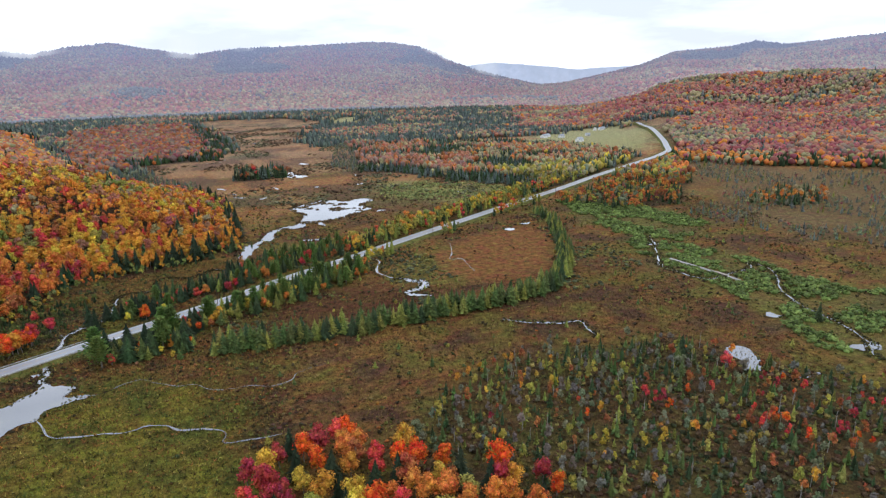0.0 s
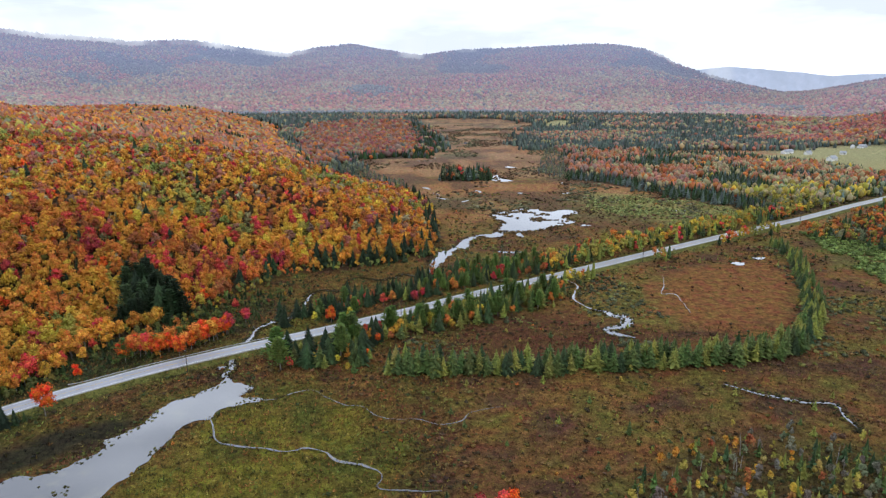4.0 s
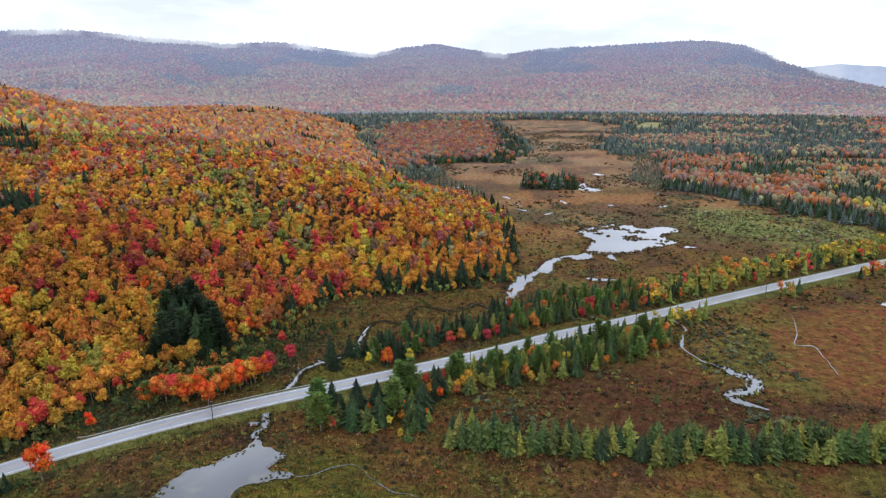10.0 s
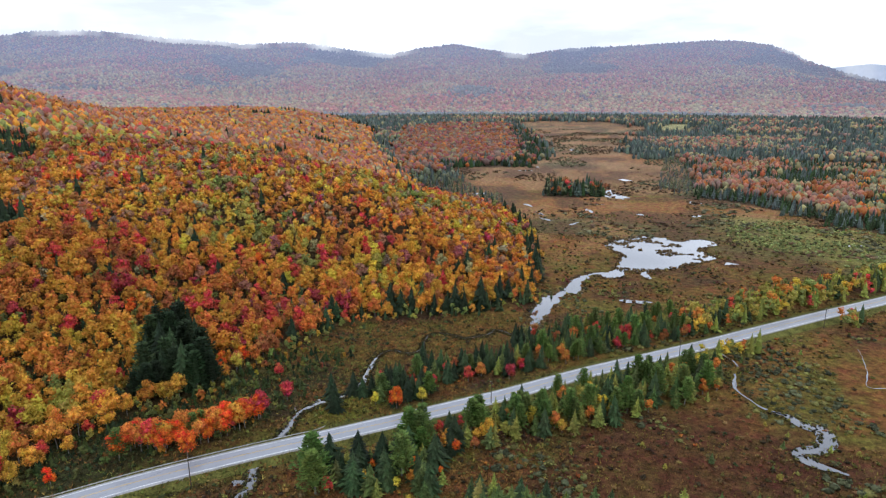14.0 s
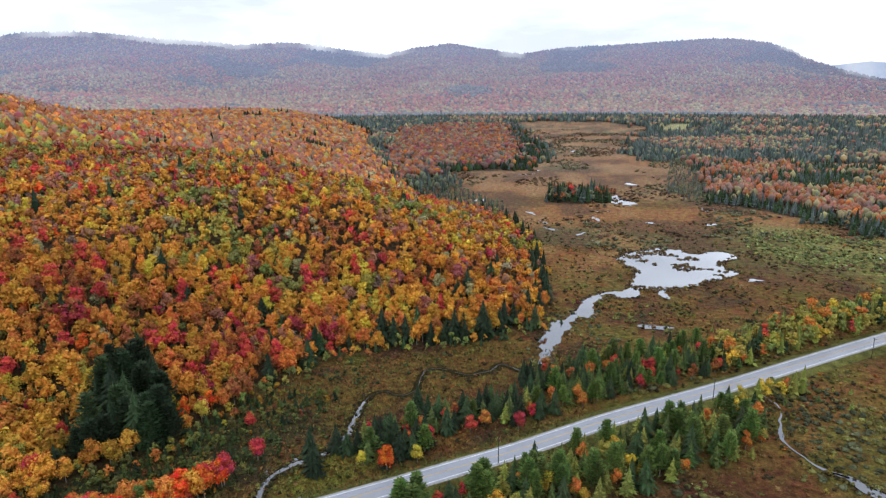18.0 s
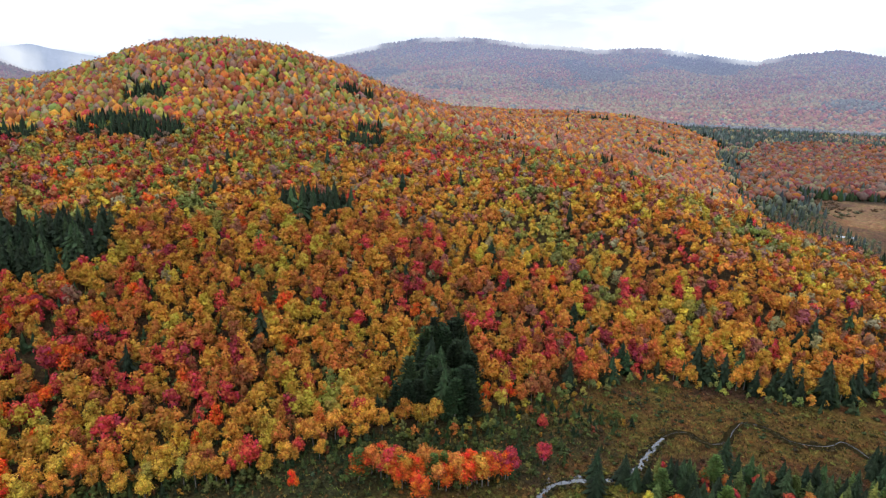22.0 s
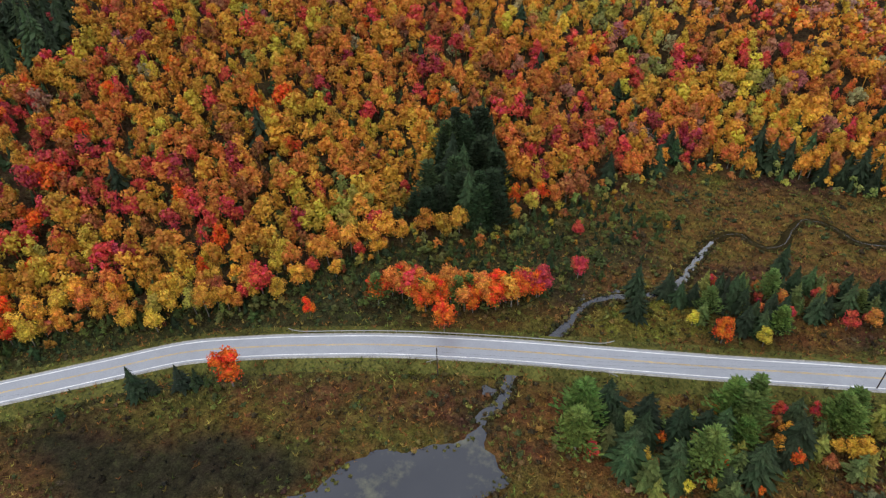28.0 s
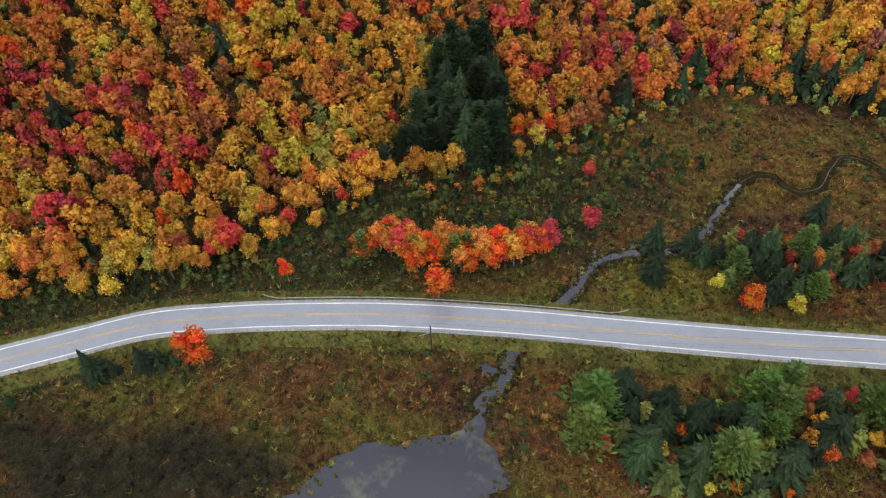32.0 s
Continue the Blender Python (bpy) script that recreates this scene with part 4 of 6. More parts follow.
# ---- trees: colours of whole crowns ----
TONES = {
    # the muted tones for distant crowns have haze mixed into their colour
    "sage": (0.19, 0.208, 0.115), "far_green": (0.135, 0.170, 0.145), "far_pink": (0.38, 0.165, 0.100), "far_red": (0.31, 0.085, 0.085), "far_olive": (0.34, 0.285, 0.14), "far_mauve": (0.26, 0.165, 0.125),
    "gold": (0.61, 0.285, 0.034), "yellow": (0.60, 0.41, 0.045), "orange": (0.60, 0.205, 0.038), "bright_orange": (0.74, 0.13, 0.015), "rust": (0.36, 0.12, 0.038),
    "olive": (0.36, 0.305, 0.055), "green": (0.21, 0.235, 0.058), "red": (0.60, 0.068, 0.048), "crimson": (0.40, 0.040, 0.046), "tan": (0.30, 0.18, 0.075),
    # the bluish fir tone is conifer green lightened to paint in haze
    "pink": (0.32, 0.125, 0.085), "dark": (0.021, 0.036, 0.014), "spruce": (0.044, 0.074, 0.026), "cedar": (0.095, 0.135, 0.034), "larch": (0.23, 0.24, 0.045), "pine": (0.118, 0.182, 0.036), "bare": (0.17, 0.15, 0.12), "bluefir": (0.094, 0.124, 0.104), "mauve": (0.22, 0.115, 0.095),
}
WORDS = {
    "sage": "sage green", "gold": "golden", "yellow": "yellow", "orange": "orange", "bright_orange": "bright orange", "rust": "rust-brown", "olive": "olive-yellow", "green": "still green",
    "red": "scarlet", "crimson": "dark crimson", "tan": "tan", "pink": "pinkish red", "dark": "very dark green", "spruce": "dark green", "cedar": "mid-green", "larch": "yellow-green", "pine": "soft blue-green", "bare": "grey", "mauve": "mauve-brown", "bluefir": "blue-green",
}


def pick(rng, n, **weights):
    names = list(weights)
    p = np.array([weights[k] for k in names], float)
    return np.array(names)[rng.choice(len(names), n, p=p / p.sum())]


def tones_of(rng, names, spread=0.16):
    t = np.array([TONES[k] for k in names])
    return t * (1 + rng.normal(0, spread, (len(t), 1))).clip(0.55, 1.5) * (1 + rng.normal(0, 0.06, t.shape)) * 0.88 + 0.005


def near(x, y, spots):
    hit = np.zeros(len(x), bool)
    for sx, sy, sr in spots:
        hit |= np.hypot(x - sx, y - sy) < sr * (0.75 + 0.5 * value_noise(x, y, 12, 5))
    return hit


FIR_SPOTS = [(-163, 300, 18), (-173, 318, 16), (-345, 230, 25), (-364, 208, 17), (-312, 362, 20), (-600, 366, 34), (-560, 384, 22), (-622, 292, 18), (-440, 500, 14), (-470, 548, 15), (-435, 512, 14),
             (-362, 960, 26), (-600, 640, 24), (-680, 430, 24), (-392, 665, 8), (-300, 700, 10), (-120, 560, 8), (-705, 1626, 24), (-700, 1450, 22), (-800, 760, 26)]
RED_SPOTS = [(-278, 198, 30), (-240, 222, 17), (-300, 218, 22), (-335, 190, 28), (-216, 225, 9), (-182, 415, 12), (-208, 232, 7), (-140, 425, 12), (-350, 520, 30), (-440, 700, 40)]


def hill_colours(rng, x, y):
    """Crown colours that drift over the hill, each tree a little off its neighbours, with hazed tones mixed in by
    distance.
    """
    n = len(x)
    f = 0.95 * value_noise(x, y, 60, 101) + 0.35 * value_noise(x, y, 17, 103, 1) + 0.55 * rng.random(n) - 0.42 + 0.12 * np.clip((y - 305) / 30, 0, 1) * np.clip((430 - y) / 40, 0, 1) - 0.03 * np.clip((y - 480) / 80, 0, 1)
    f = f + 0.05 * np.clip((340 - y) / 60, 0, 1) - 0.18 * np.clip((hill_inset(x, y) - 10) / 60, 0, 1) * np.clip((y - 220) / 100, 0, 1)
    names = np.select([f < 0.03, f < 0.16, f < 0.30, f < 0.64, f < 0.88, f < 0.94, f < 0.985], ["green", "olive", "yellow", "gold", "orange", "rust", "red"], "crimson")
    names = np.where((names == "orange") & (rng.random(n) < 0.18), "rust", names)
    # more crowns take muted tones with distance, painting haze into the hill
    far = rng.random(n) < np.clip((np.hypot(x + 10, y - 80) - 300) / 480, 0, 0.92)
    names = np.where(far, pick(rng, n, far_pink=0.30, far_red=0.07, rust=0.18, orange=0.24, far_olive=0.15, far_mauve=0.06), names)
    west = np.clip((-330 - x) / 120, 0, 0.6) * np.clip((720 - y) / 100, 0, 1)
    names = np.where(rng.random(n) < west, pick(rng, n, olive=0.3, rust=0.25, gold=0.14, green=0.16, far_mauve=0.06, crimson=0.09), names)
    names = np.where(near(x, y, RED_SPOTS) & (rng.random(n) < 0.32), pick(rng, n, red=0.5, crimson=0.3, bright_orange=0.2), names)
    names = np.where((rng.random(n) < 0.10 * np.clip((420 - y) / 150, 0.5, 1)) & (np.hypot(x, y) < 750), pick(rng, n, red=0.6, bright_orange=0.25, crimson=0.15), names)
    spot = near(x, y, FIR_SPOTS[2:]) & (rng.random(n) < 0.86)
    inset = hill_inset(x, y)
    edge = (inset < 13) & (y > 335) & (rng.random(n) < 0.4)
    return np.where(spot | edge | (rng.random(n) < 0.010), pick(rng, n, dark=0.85, spruce=0.15), names)


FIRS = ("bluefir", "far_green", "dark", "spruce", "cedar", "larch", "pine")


# ---- trees one by one ----
def tree(name, crowns, trunk, leaf, label, group):
    """A tree: an Empty at its foot with a trunk and a crown."""
    base = tagged(new(name), label, "tree", group)
    part("trunk", trunk, BARK, base)
    part("crown", crowns, leaf, base)
    return base


def tree_kinds():
    kinds = {"maple": [], "spruce": [], "cedar": [], "pine": []}
    for k in range(6):
        v, f = broadleaf_crown(200 + k, 640, 0.54, True, lobes=8 + k % 3, core=OCTA, width=3.3 + 0.25 * (k % 3))
        tv, tf = broadleaf_trunk(220 + k)
        kinds["maple"].append((tri_mesh("maple_crown", v, f, LEAF), tri_mesh("maple_trunk", tv, tf, BARK), LEAF))
    for k in range(4):
        v, f = conifer_crown(240 + k, 12.5, 2.9 + 0.4 * (k % 2), 28, 20, 0.36, 0.5)
        tv, tf = stem([(0, 0, -0.8), (0, 0, 6), (0, 0, 11)], [0.2, 0.13, 0.03])
        kinds["spruce"].append((tri_mesh("spruce_crown", v, f, NEEDLE), tri_mesh("spruce_trunk", tv, tf, BARK), NEEDLE))
    for k in range(4):
        v, f = conifer_crown(260 + k, 10.0, 2.1 + 0.3 * (k % 2), 19, 13, 0.10, 0.5, 0.06)
        tv, tf = stem([(0, 0, -0.8), (0, 0, 5), (0, 0, 9)], [0.16, 0.1, 0.03])
        kinds["cedar"].append((tri_mesh("tamarack_crown", v, f, NEEDLE), tri_mesh("tamarack_trunk", tv, tf, BARK), NEEDLE))
    for k in range(4):
        v, f = pine_crown(280 + k)
        tv, tf = stem([(0, 0, -0.8), (0, 0, 6), (0, 0, 12)], [0.26, 0.18, 0.04])
        kinds["pine"].append((tri_mesh("pine_crown", v, f, NEEDLE), tri_mesh("pine_trunk", tv, tf, BARK), NEEDLE))
    return kinds


KINDS = tree_kinds()
NAMES = {"maple": "maple_tree", "spruce": "spruce_tree", "cedar": "tamarack_tree", "pine": "pine_tree"}
TYPES = {"maple": "maple", "spruce": "spruce", "cedar": "tamarack", "pine": "white pine"}
FIRST = {}
plant_rng = np.random.default_rng(5)


def plant(kind, x, y, size, tone, where, group, slim=1.0):
    """Sets one tree on the ground."""
    k = int(plant_rng.integers(len(KINDS[kind])))
    z = float(land(np.array([x]), np.array([y]))[0])
    m = Matrix.LocRotScale((x, y, z), Euler((plant_rng.normal(0, 0.03), plant_rng.normal(0, 0.03), plant_rng.random() * 6.3)), (size * slim, size * slim, size))
    if (kind, k) not in FIRST:
        crown, trunk, leaf = KINDS[kind][k]
        ob = FIRST[kind, k] = tree(NAMES[kind], crown, trunk, leaf, "", group)
        ob.matrix_basis = m
    else:
        ob = copy_thing(FIRST[kind, k], m @ Matrix.Diagonal((*(1 / s for s in FIRST[kind, k].scale), 1)))
    tagged(ob, "%s %s tree %s" % (WORDS[tone], TYPES[kind], where), "tree", group)
    colour = tones_of(plant_rng, [tone], 0.13)[0]
    for child in ob.children:
        if child.name.startswith("crown"):
            child.color = (*colour, 1)
    return ob


def kind_of(tone, rng):
    if tone in ("dark", "spruce"):
        return "spruce"
    if tone in ("cedar", "larch"):
        return "cedar"
    return "pine" if tone == "pine" else "maple"


# the wood at the foot of the hill, and the woods behind it
rng = np.random.default_rng(11)
x, y = scatter(rng, (-900, 60), (10, 1000), 5.5)
inset, span = hill_inset(x, y), np.hypot(x + 20, y - 120)
keep = (inset > np.where((y < 300) & (x < -165), -10, 2.0) + 3 * rng.random(len(x))) & (span < 1000) & (y > 95) & (np.degrees(np.arctan2(x + 20, y - 60)) > -88)
keep &= (span < 650) | (rng.random(len(x)) < 0.85)
u, v = (x + 163) * -0.56 + (y - 303) * 0.83, (x + 163) * 0.83 + (y - 303) * 0.56
keep &= ~((u > -15) & (u < 37) & (np.abs(v) < 17 - 0.17 * (u + 15)))
x, y, inset, span = x[keep], y[keep], inset[keep], span[keep]
names = hill_colours(rng, x, y)
size = (0.58 + 0.56 * rng.random(len(x))) * np.clip(0.85 + inset / 60, 0.72, 1.0)
front = np.flatnonzero((x > -262) & (x < -20) & (y > 150) & (y < 440))
front = front[np.argsort(inset[front])][:105]
single = np.zeros(len(x), bool)
single[front] = True
for i in front:
    kind = kind_of(names[i], rng)
    plant(kind, x[i], y[i], size[i] * (1.25 if kind == "spruce" else 1.0), names[i], "at the foot of the wooded hill", "trees at the hill foot")

# the tall dark stand of pine and spruce above the road, narrowing uphill
for k in range(50):
    u_ = -14 + 50 * (k / 49) ** 1.3
    v_ = rng.uniform(-1, 1) * (16.5 - 0.17 * (u_ + 15))
    x_, y_ = -163 - 0.56 * u_ + 0.83 * v_, 303 + 0.83 * u_ + 0.56 * v_
    kind = "pine" if k % 5 < 3 else "spruce"
    plant(kind, x_, y_, max(0.8, (1.5 if kind == "pine" else 1.45) - 0.03 * abs(v_) + rng.normal(0, 0.2)), "dark" if k % 4 else "spruce", "in the dark hillside stand", "dark conifer stand", 1.0)

# dense dark clumps of fir among them
cx, cy = scatter(rng, (-640, 180), (-110, 600), 8.5)
ok = near(cx, cy, FIR_SPOTS[2:11]) & (hill_inset(cx, cy) > 0)
x, y, names = np.r_[x, cx[ok]], np.r_[y, cy[ok]], np.r_[names, np.where(rng.random(ok.sum()) < 0.7, "dark", "spruce")]
size, single = np.r_[size, 0.7 + 0.6 * rng.random(ok.sum())], np.r_[single, np.zeros(ok.sum(), bool)]
span = np.hypot(x + 20, y - 120)

L1 = [broadleaf_crown(300 + k, 270, 0.76, False, lobes=6 + k % 3, core=OCTA, width=3.3 + 0.3 * (k % 2), inner=0.62) for k in range(7)]
L1 = [joined([c, stem([(0, 0, -1), (0, 0, 9)], [0.2, 0.08], 3)]) for c in L1]
L2 = [broadleaf_crown(330 + k, 44, 1.3, False, lobes=3, core=OCTA, width=3.8, inner=0.75) for k in range(6)]
L3 = [joined([lump(np.random.default_rng(350 + k), BALL20, (0, 0, 6.0), (4.1, 4.1, 4.6), 0.3)]) for k in range(8)]
L25 = [joined([lump(np.random.default_rng(360 + k), BALL20, (0, 0, 6.8), (3.7, 3.7, 5.2), 0.26), cards(np.random.default_rng(365 + k), np.random.default_rng(366 + k).normal(0, 1, (7, 3)) * (2.4, 2.4, 1.5) + (0, 0, 9.5), np.tile([0, 0, 1.0], (7, 1)), 1.7, False)]) for k in range(5)]
UNDER = [broadleaf_crown(480 + k, 70, 1.25, False, lobes=4, core=OCTA, width=3.4, inner=0.6) for k in range(4)]
F1 = [conifer_crown(370 + k, 13.0, 3.7, 17, 15, 0.36, 0.6, 0.12) for k in range(4)]
F2 = [conifer_crown(380 + k, 12.5, 3.7, 6, 7, 0.42, 0.5) for k in range(4)]
F3 = [stem([(0, 0, 0), (0, 0, 3), (0, 0, 9 + 2 * k)], [2.2, 2.9, 0.1], 5) for k in range(3)]


def wood(name, rng, x, y, names, size, broad, firs, label, slim=None, shade=1.0):
    """Massed trees: the broadleaved ones in one object, the conifers in another."""
    z = land(x, y) - 0.3
    fir = np.isin(names, FIRS)
    tone = tones_of(rng, names, 0.12) * shade
    size = np.where(fir & (hill_inset(x, y) > 3), size * 1.28, size)
    slim = np.ones(len(x)) if slim is None else slim
    for mask, kinds, mat, kind in ((~fir, broad, LEAF_MASS, "broadleaved_"), (fir, firs, NEEDLE_MASS, "conifer_")):
        m = np.flatnonzero(mask)
        if len(m):
            massed(kind + name, kinds, np.c_[x, y, z][m], np.c_[size * slim, size][m] * (0.92 + 0.16 * rng.random((len(m), 2))), rng.random(len(m)) * 6.3, rng.integers(0, len(kinds), len(m)), tone[m], mat, label, "woods")


m = ~single & (span < 360)
wood("hill_wood", rng, x[m], y[m], names[m], size[m], L1, F1, "dense orange, gold and red autumn wood on the hillside", 0.78 + 0.36 * rng.random(m.sum()), 0.94 + 0.16 * np.clip((y[m] - 340) / 60, 0, 1)[:, None])
ux, uy = scatter(rng, (-420, 100), (10, 440), 4.4, 0.5)
u, v = (ux + 163) * -0.56 + (uy - 303) * 0.83, (ux + 163) * 0.83 + (uy - 303) * 0.56
ok = (hill_inset(ux, uy) > -4) & (np.hypot(ux + 20, uy - 120) < 330) & (rng.random(len(ux)) < 0.75) & ~((u > -12) & (u < 34) & (np.abs(v) < 14 - 0.17 * (u + 15)))
ux, uy = ux[ok], uy[ok]
wood("hill_understory", rng, ux, uy, pick(rng, len(ux), green=0.34, olive=0.14, gold=0.10, orange=0.05, rust=0.08, yellow=0.05, spruce=0.24), 0.28 + 0.3 * rng.random(len(ux)), UNDER, F2, "green and gold saplings under the hillside wood", 0.9 + 0.4 * rng.random(len(ux)), 0.8 + 0.25 * np.clip((uy - 320) / 60, 0, 1)[:, None])
m = (span >= 360) & (span < 640)
# crowns lightened slightly to paint in haze
wood("upper_hill_wood", rng, x[m], y[m], names[m], size[m] * 1.05, L2, F2, "autumn wood covering the upper hillside", shade=1.1)
m = span >= 640
wood("hilltop_wood", rng, x[m], y[m], names[m], size[m] * 1.1, L25, F2, "autumn wood covering the hilltop", shade=1.05)

# further woods, out to the mountains' feet
def far_wood(rng, low, high, step, size, name):
    x, y = scatter(rng, (-2550, 300), (2150, 2450), step)
    r, az = np.hypot(x, y), np.degrees(np.arctan2(x + 20, y - 60))
    ok = (r >= low) & (r < high) & (az > -84) & (az < 66)
    x, y, r, az = x[ok], y[ok], r[ok], az[ok]
    spit = within(x, y, FAR_SPIT, 30) > 0.5
    grey = (within(x, y, GREY_EDGE, 20) > 0.5) & ~spit
    hill = (hill_inset(x, y) > 4) & (r > 990) & ~spit & ~grey
    bearing = np.degrees(np.arctan2(x, y)) + 5 * (value_noise(x, y, 90, 9) - 0.5)
    right = ((bearing > 38.5) & (r > 895 + 60 * (value_noise(x, y, 90, 8) - 0.5))) | ((bearing > 24) & (r > 1400 + 300 * (value_noise(x, y, 160, 7) - 0.5)))
    cleared = (within(x, y, FIELDS, 40) > 0.5) | (within(x, y, FAR_FIELD, 14) > 0.5) | inside(x, y, FIELD_VIEW_GAP)
    flat = ~hill & ~right & ~spit & ~grey & (y > 1130) & (within(x, y, STRIP, 60) < 0.5)
    names = hill_colours(rng, x, y)
    n = len(x)
    patch = value_noise(x * 0.5, y, 120, 57, 4) + 0.10 * (rng.random(n) - 0.5)
    # muted tones paint distance haze into these woods
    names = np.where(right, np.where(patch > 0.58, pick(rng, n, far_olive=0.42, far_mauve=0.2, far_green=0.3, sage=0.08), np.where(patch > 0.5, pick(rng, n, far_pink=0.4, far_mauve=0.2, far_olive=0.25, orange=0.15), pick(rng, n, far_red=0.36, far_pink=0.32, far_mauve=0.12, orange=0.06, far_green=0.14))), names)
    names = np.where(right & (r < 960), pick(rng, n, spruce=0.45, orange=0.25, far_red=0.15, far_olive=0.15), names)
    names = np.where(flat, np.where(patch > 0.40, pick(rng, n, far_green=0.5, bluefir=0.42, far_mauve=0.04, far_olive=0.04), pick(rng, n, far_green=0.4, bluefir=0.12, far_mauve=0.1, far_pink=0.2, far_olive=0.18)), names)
    names = np.where(spit, pick(rng, n, rust=0.22, far_pink=0.16, far_red=0.16, orange=0.04, far_olive=0.08, far_mauve=0.22, far_green=0.12), names)
    rim = line_distance(x, y, FAR_SPIT[2:8])[0]
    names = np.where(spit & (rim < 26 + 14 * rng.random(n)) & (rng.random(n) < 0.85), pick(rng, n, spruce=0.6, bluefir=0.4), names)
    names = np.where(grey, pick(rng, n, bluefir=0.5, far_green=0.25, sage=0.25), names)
    ok = (hill | right | spit | flat | (grey & (rng.random(n) < 0.6))) & ~cleared & (line_distance(x, y, ROAD)[0] > 16) & (line_distance(x, y, SPUR)[0] > 15) & ~near(x, y, [(554, 1091, 26), (579, 1070, 24), (575, 993, 22), (641, 1080, 22), (730, 1177, 26)])
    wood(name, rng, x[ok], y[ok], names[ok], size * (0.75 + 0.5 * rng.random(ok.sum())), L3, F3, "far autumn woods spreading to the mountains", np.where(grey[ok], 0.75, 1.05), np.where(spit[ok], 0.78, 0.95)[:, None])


far_wood(np.random.default_rng(21), 850, 1600, 7.4, 0.95, "far_wood")
far_wood(np.random.default_rng(22), 1600, 2330, 11.0, 1.2, "farthest_wood")

# woods climbing the mountains
rng = np.random.default_rng(23)
x, y = scatter(rng, (-4200, 200), (3700, 4300), 16.0)
r, az = np.hypot(x, y), np.degrees(np.arctan2(x, y))
ok = (r > 2320) & (r < 4285) & (az > -80) & (az < 60)
x, y, r, az = x[ok], y[ok], r[ok], az[ok]
n = len(x)
patch = value_noise(x, y, 300, 58, 4) + 0.14 * (rng.random(n) - 0.5)
names = np.where(patch > 0.50, pick(rng, n, far_olive=0.58, far_pink=0.22, tan=0.13, far_green=0.07), pick(rng, n, far_pink=0.42, tan=0.2, far_red=0.12, far_olive=0.18, far_green=0.08))
dark_slopes = value_noise(x, y, 420, 64, 3) + 0.1 * (rng.random(n) - 0.5) > 0.66
names = np.where(dark_slopes & (r > 2700), "far_green", names)
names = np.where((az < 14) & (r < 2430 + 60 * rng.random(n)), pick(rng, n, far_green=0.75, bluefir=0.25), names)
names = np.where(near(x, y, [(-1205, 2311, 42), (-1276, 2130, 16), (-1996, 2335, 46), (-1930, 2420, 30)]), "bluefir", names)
# crown colours dimmed with distance, leaving the painted haze to dominate
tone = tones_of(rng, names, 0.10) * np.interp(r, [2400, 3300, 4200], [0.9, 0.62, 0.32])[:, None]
s = 1.15 + 0.6 * rng.random(n)
CLUMPS = [joined([lump(np.random.default_rng(390 + k), OCTA, (0, 0, 5.0), (5.0, 5.0, 5.4), 0.25)]) for k in range(6)]
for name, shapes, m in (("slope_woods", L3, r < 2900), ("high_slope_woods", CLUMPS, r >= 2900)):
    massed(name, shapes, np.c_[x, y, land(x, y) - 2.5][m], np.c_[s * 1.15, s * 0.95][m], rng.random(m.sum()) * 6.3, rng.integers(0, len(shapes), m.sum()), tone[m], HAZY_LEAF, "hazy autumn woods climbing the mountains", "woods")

# woods in the middle of the valley
rng = np.random.default_rng(31)
x, y = scatter(rng, (110, 430), (640, 1180), 5.6, 0.5)
d, _ = line_distance(x, y, ROAD)
edge, _ = line_distance(x, y, CENTRE_WOODS + CENTRE_WOODS[:1])
c, w = within(x, y, CENTRE_WOODS, 26) > 0.5, within(x, y, ROAD_WOODS, 20) > 0.5
ok = (c | w) & (d > 11) & (value_noise(x, y, 90, 12) > 0.24)
x, y, edge, c = x[ok], y[ok], edge[ok], c[ok]
n = len(x)
names = pick(rng, n, spruce=0.28, far_green=0.2, sage=0.1, far_olive=0.2, yellow=0.03, rust=0.1, far_pink=0.1)
names = np.where((x < 310) & (y > 740), pick(rng, n, far_pink=0.34, rust=0.16, far_mauve=0.15, far_olive=0.1, far_green=0.25), names)
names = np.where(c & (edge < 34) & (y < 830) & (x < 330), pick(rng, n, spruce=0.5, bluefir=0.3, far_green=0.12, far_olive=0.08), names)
names = np.where(c & (x > 300) & (y < 730), pick(rng, n, olive=0.28, far_olive=0.2, yellow=0.08, larch=0.2, sage=0.16, spruce=0.08), names)
names = np.where(~c, pick(rng, n, orange=0.18, rust=0.14, olive=0.22, sage=0.14, spruce=0.28, far_red=0.04), names)
drift = value_noise(x, y, 48, 71) + 0.22 * (rng.random(n) - 0.5)
firs_here = c & (drift < np.where((x > 300) & (y < 730), 0.36, 0.5))
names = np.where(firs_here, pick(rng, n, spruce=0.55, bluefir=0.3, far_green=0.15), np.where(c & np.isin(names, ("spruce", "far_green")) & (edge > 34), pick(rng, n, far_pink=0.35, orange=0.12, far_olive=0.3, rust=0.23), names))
m = np.hypot(x, y) < 730
wood("near_valley_wood", rng, x[m], y[m], names[m], 0.5 + 0.5 * rng.random(m.sum()), L2, F2, "mixed wood of conifers and autumn broadleaves beyond the road", shade=0.95)
x, y, names = x[~m], y[~m], names[~m]
wood("valley_wood", rng, x, y, names, 0.45 + 0.6 * rng.random(len(x)), L25, F2, "mixed wood of dark conifers and autumn broadleaves in the valley", shade=0.98)
x, y = scatter(rng, (-35, 770), (48, 855), 4.6)
ok = inside(x + 8 * (value_noise(x, y, 14, 6) - 0.5), y + 8 * (value_noise(x, y, 14, 8) - 0.5), ISLAND) & (rng.random(len(x)) < 0.72)
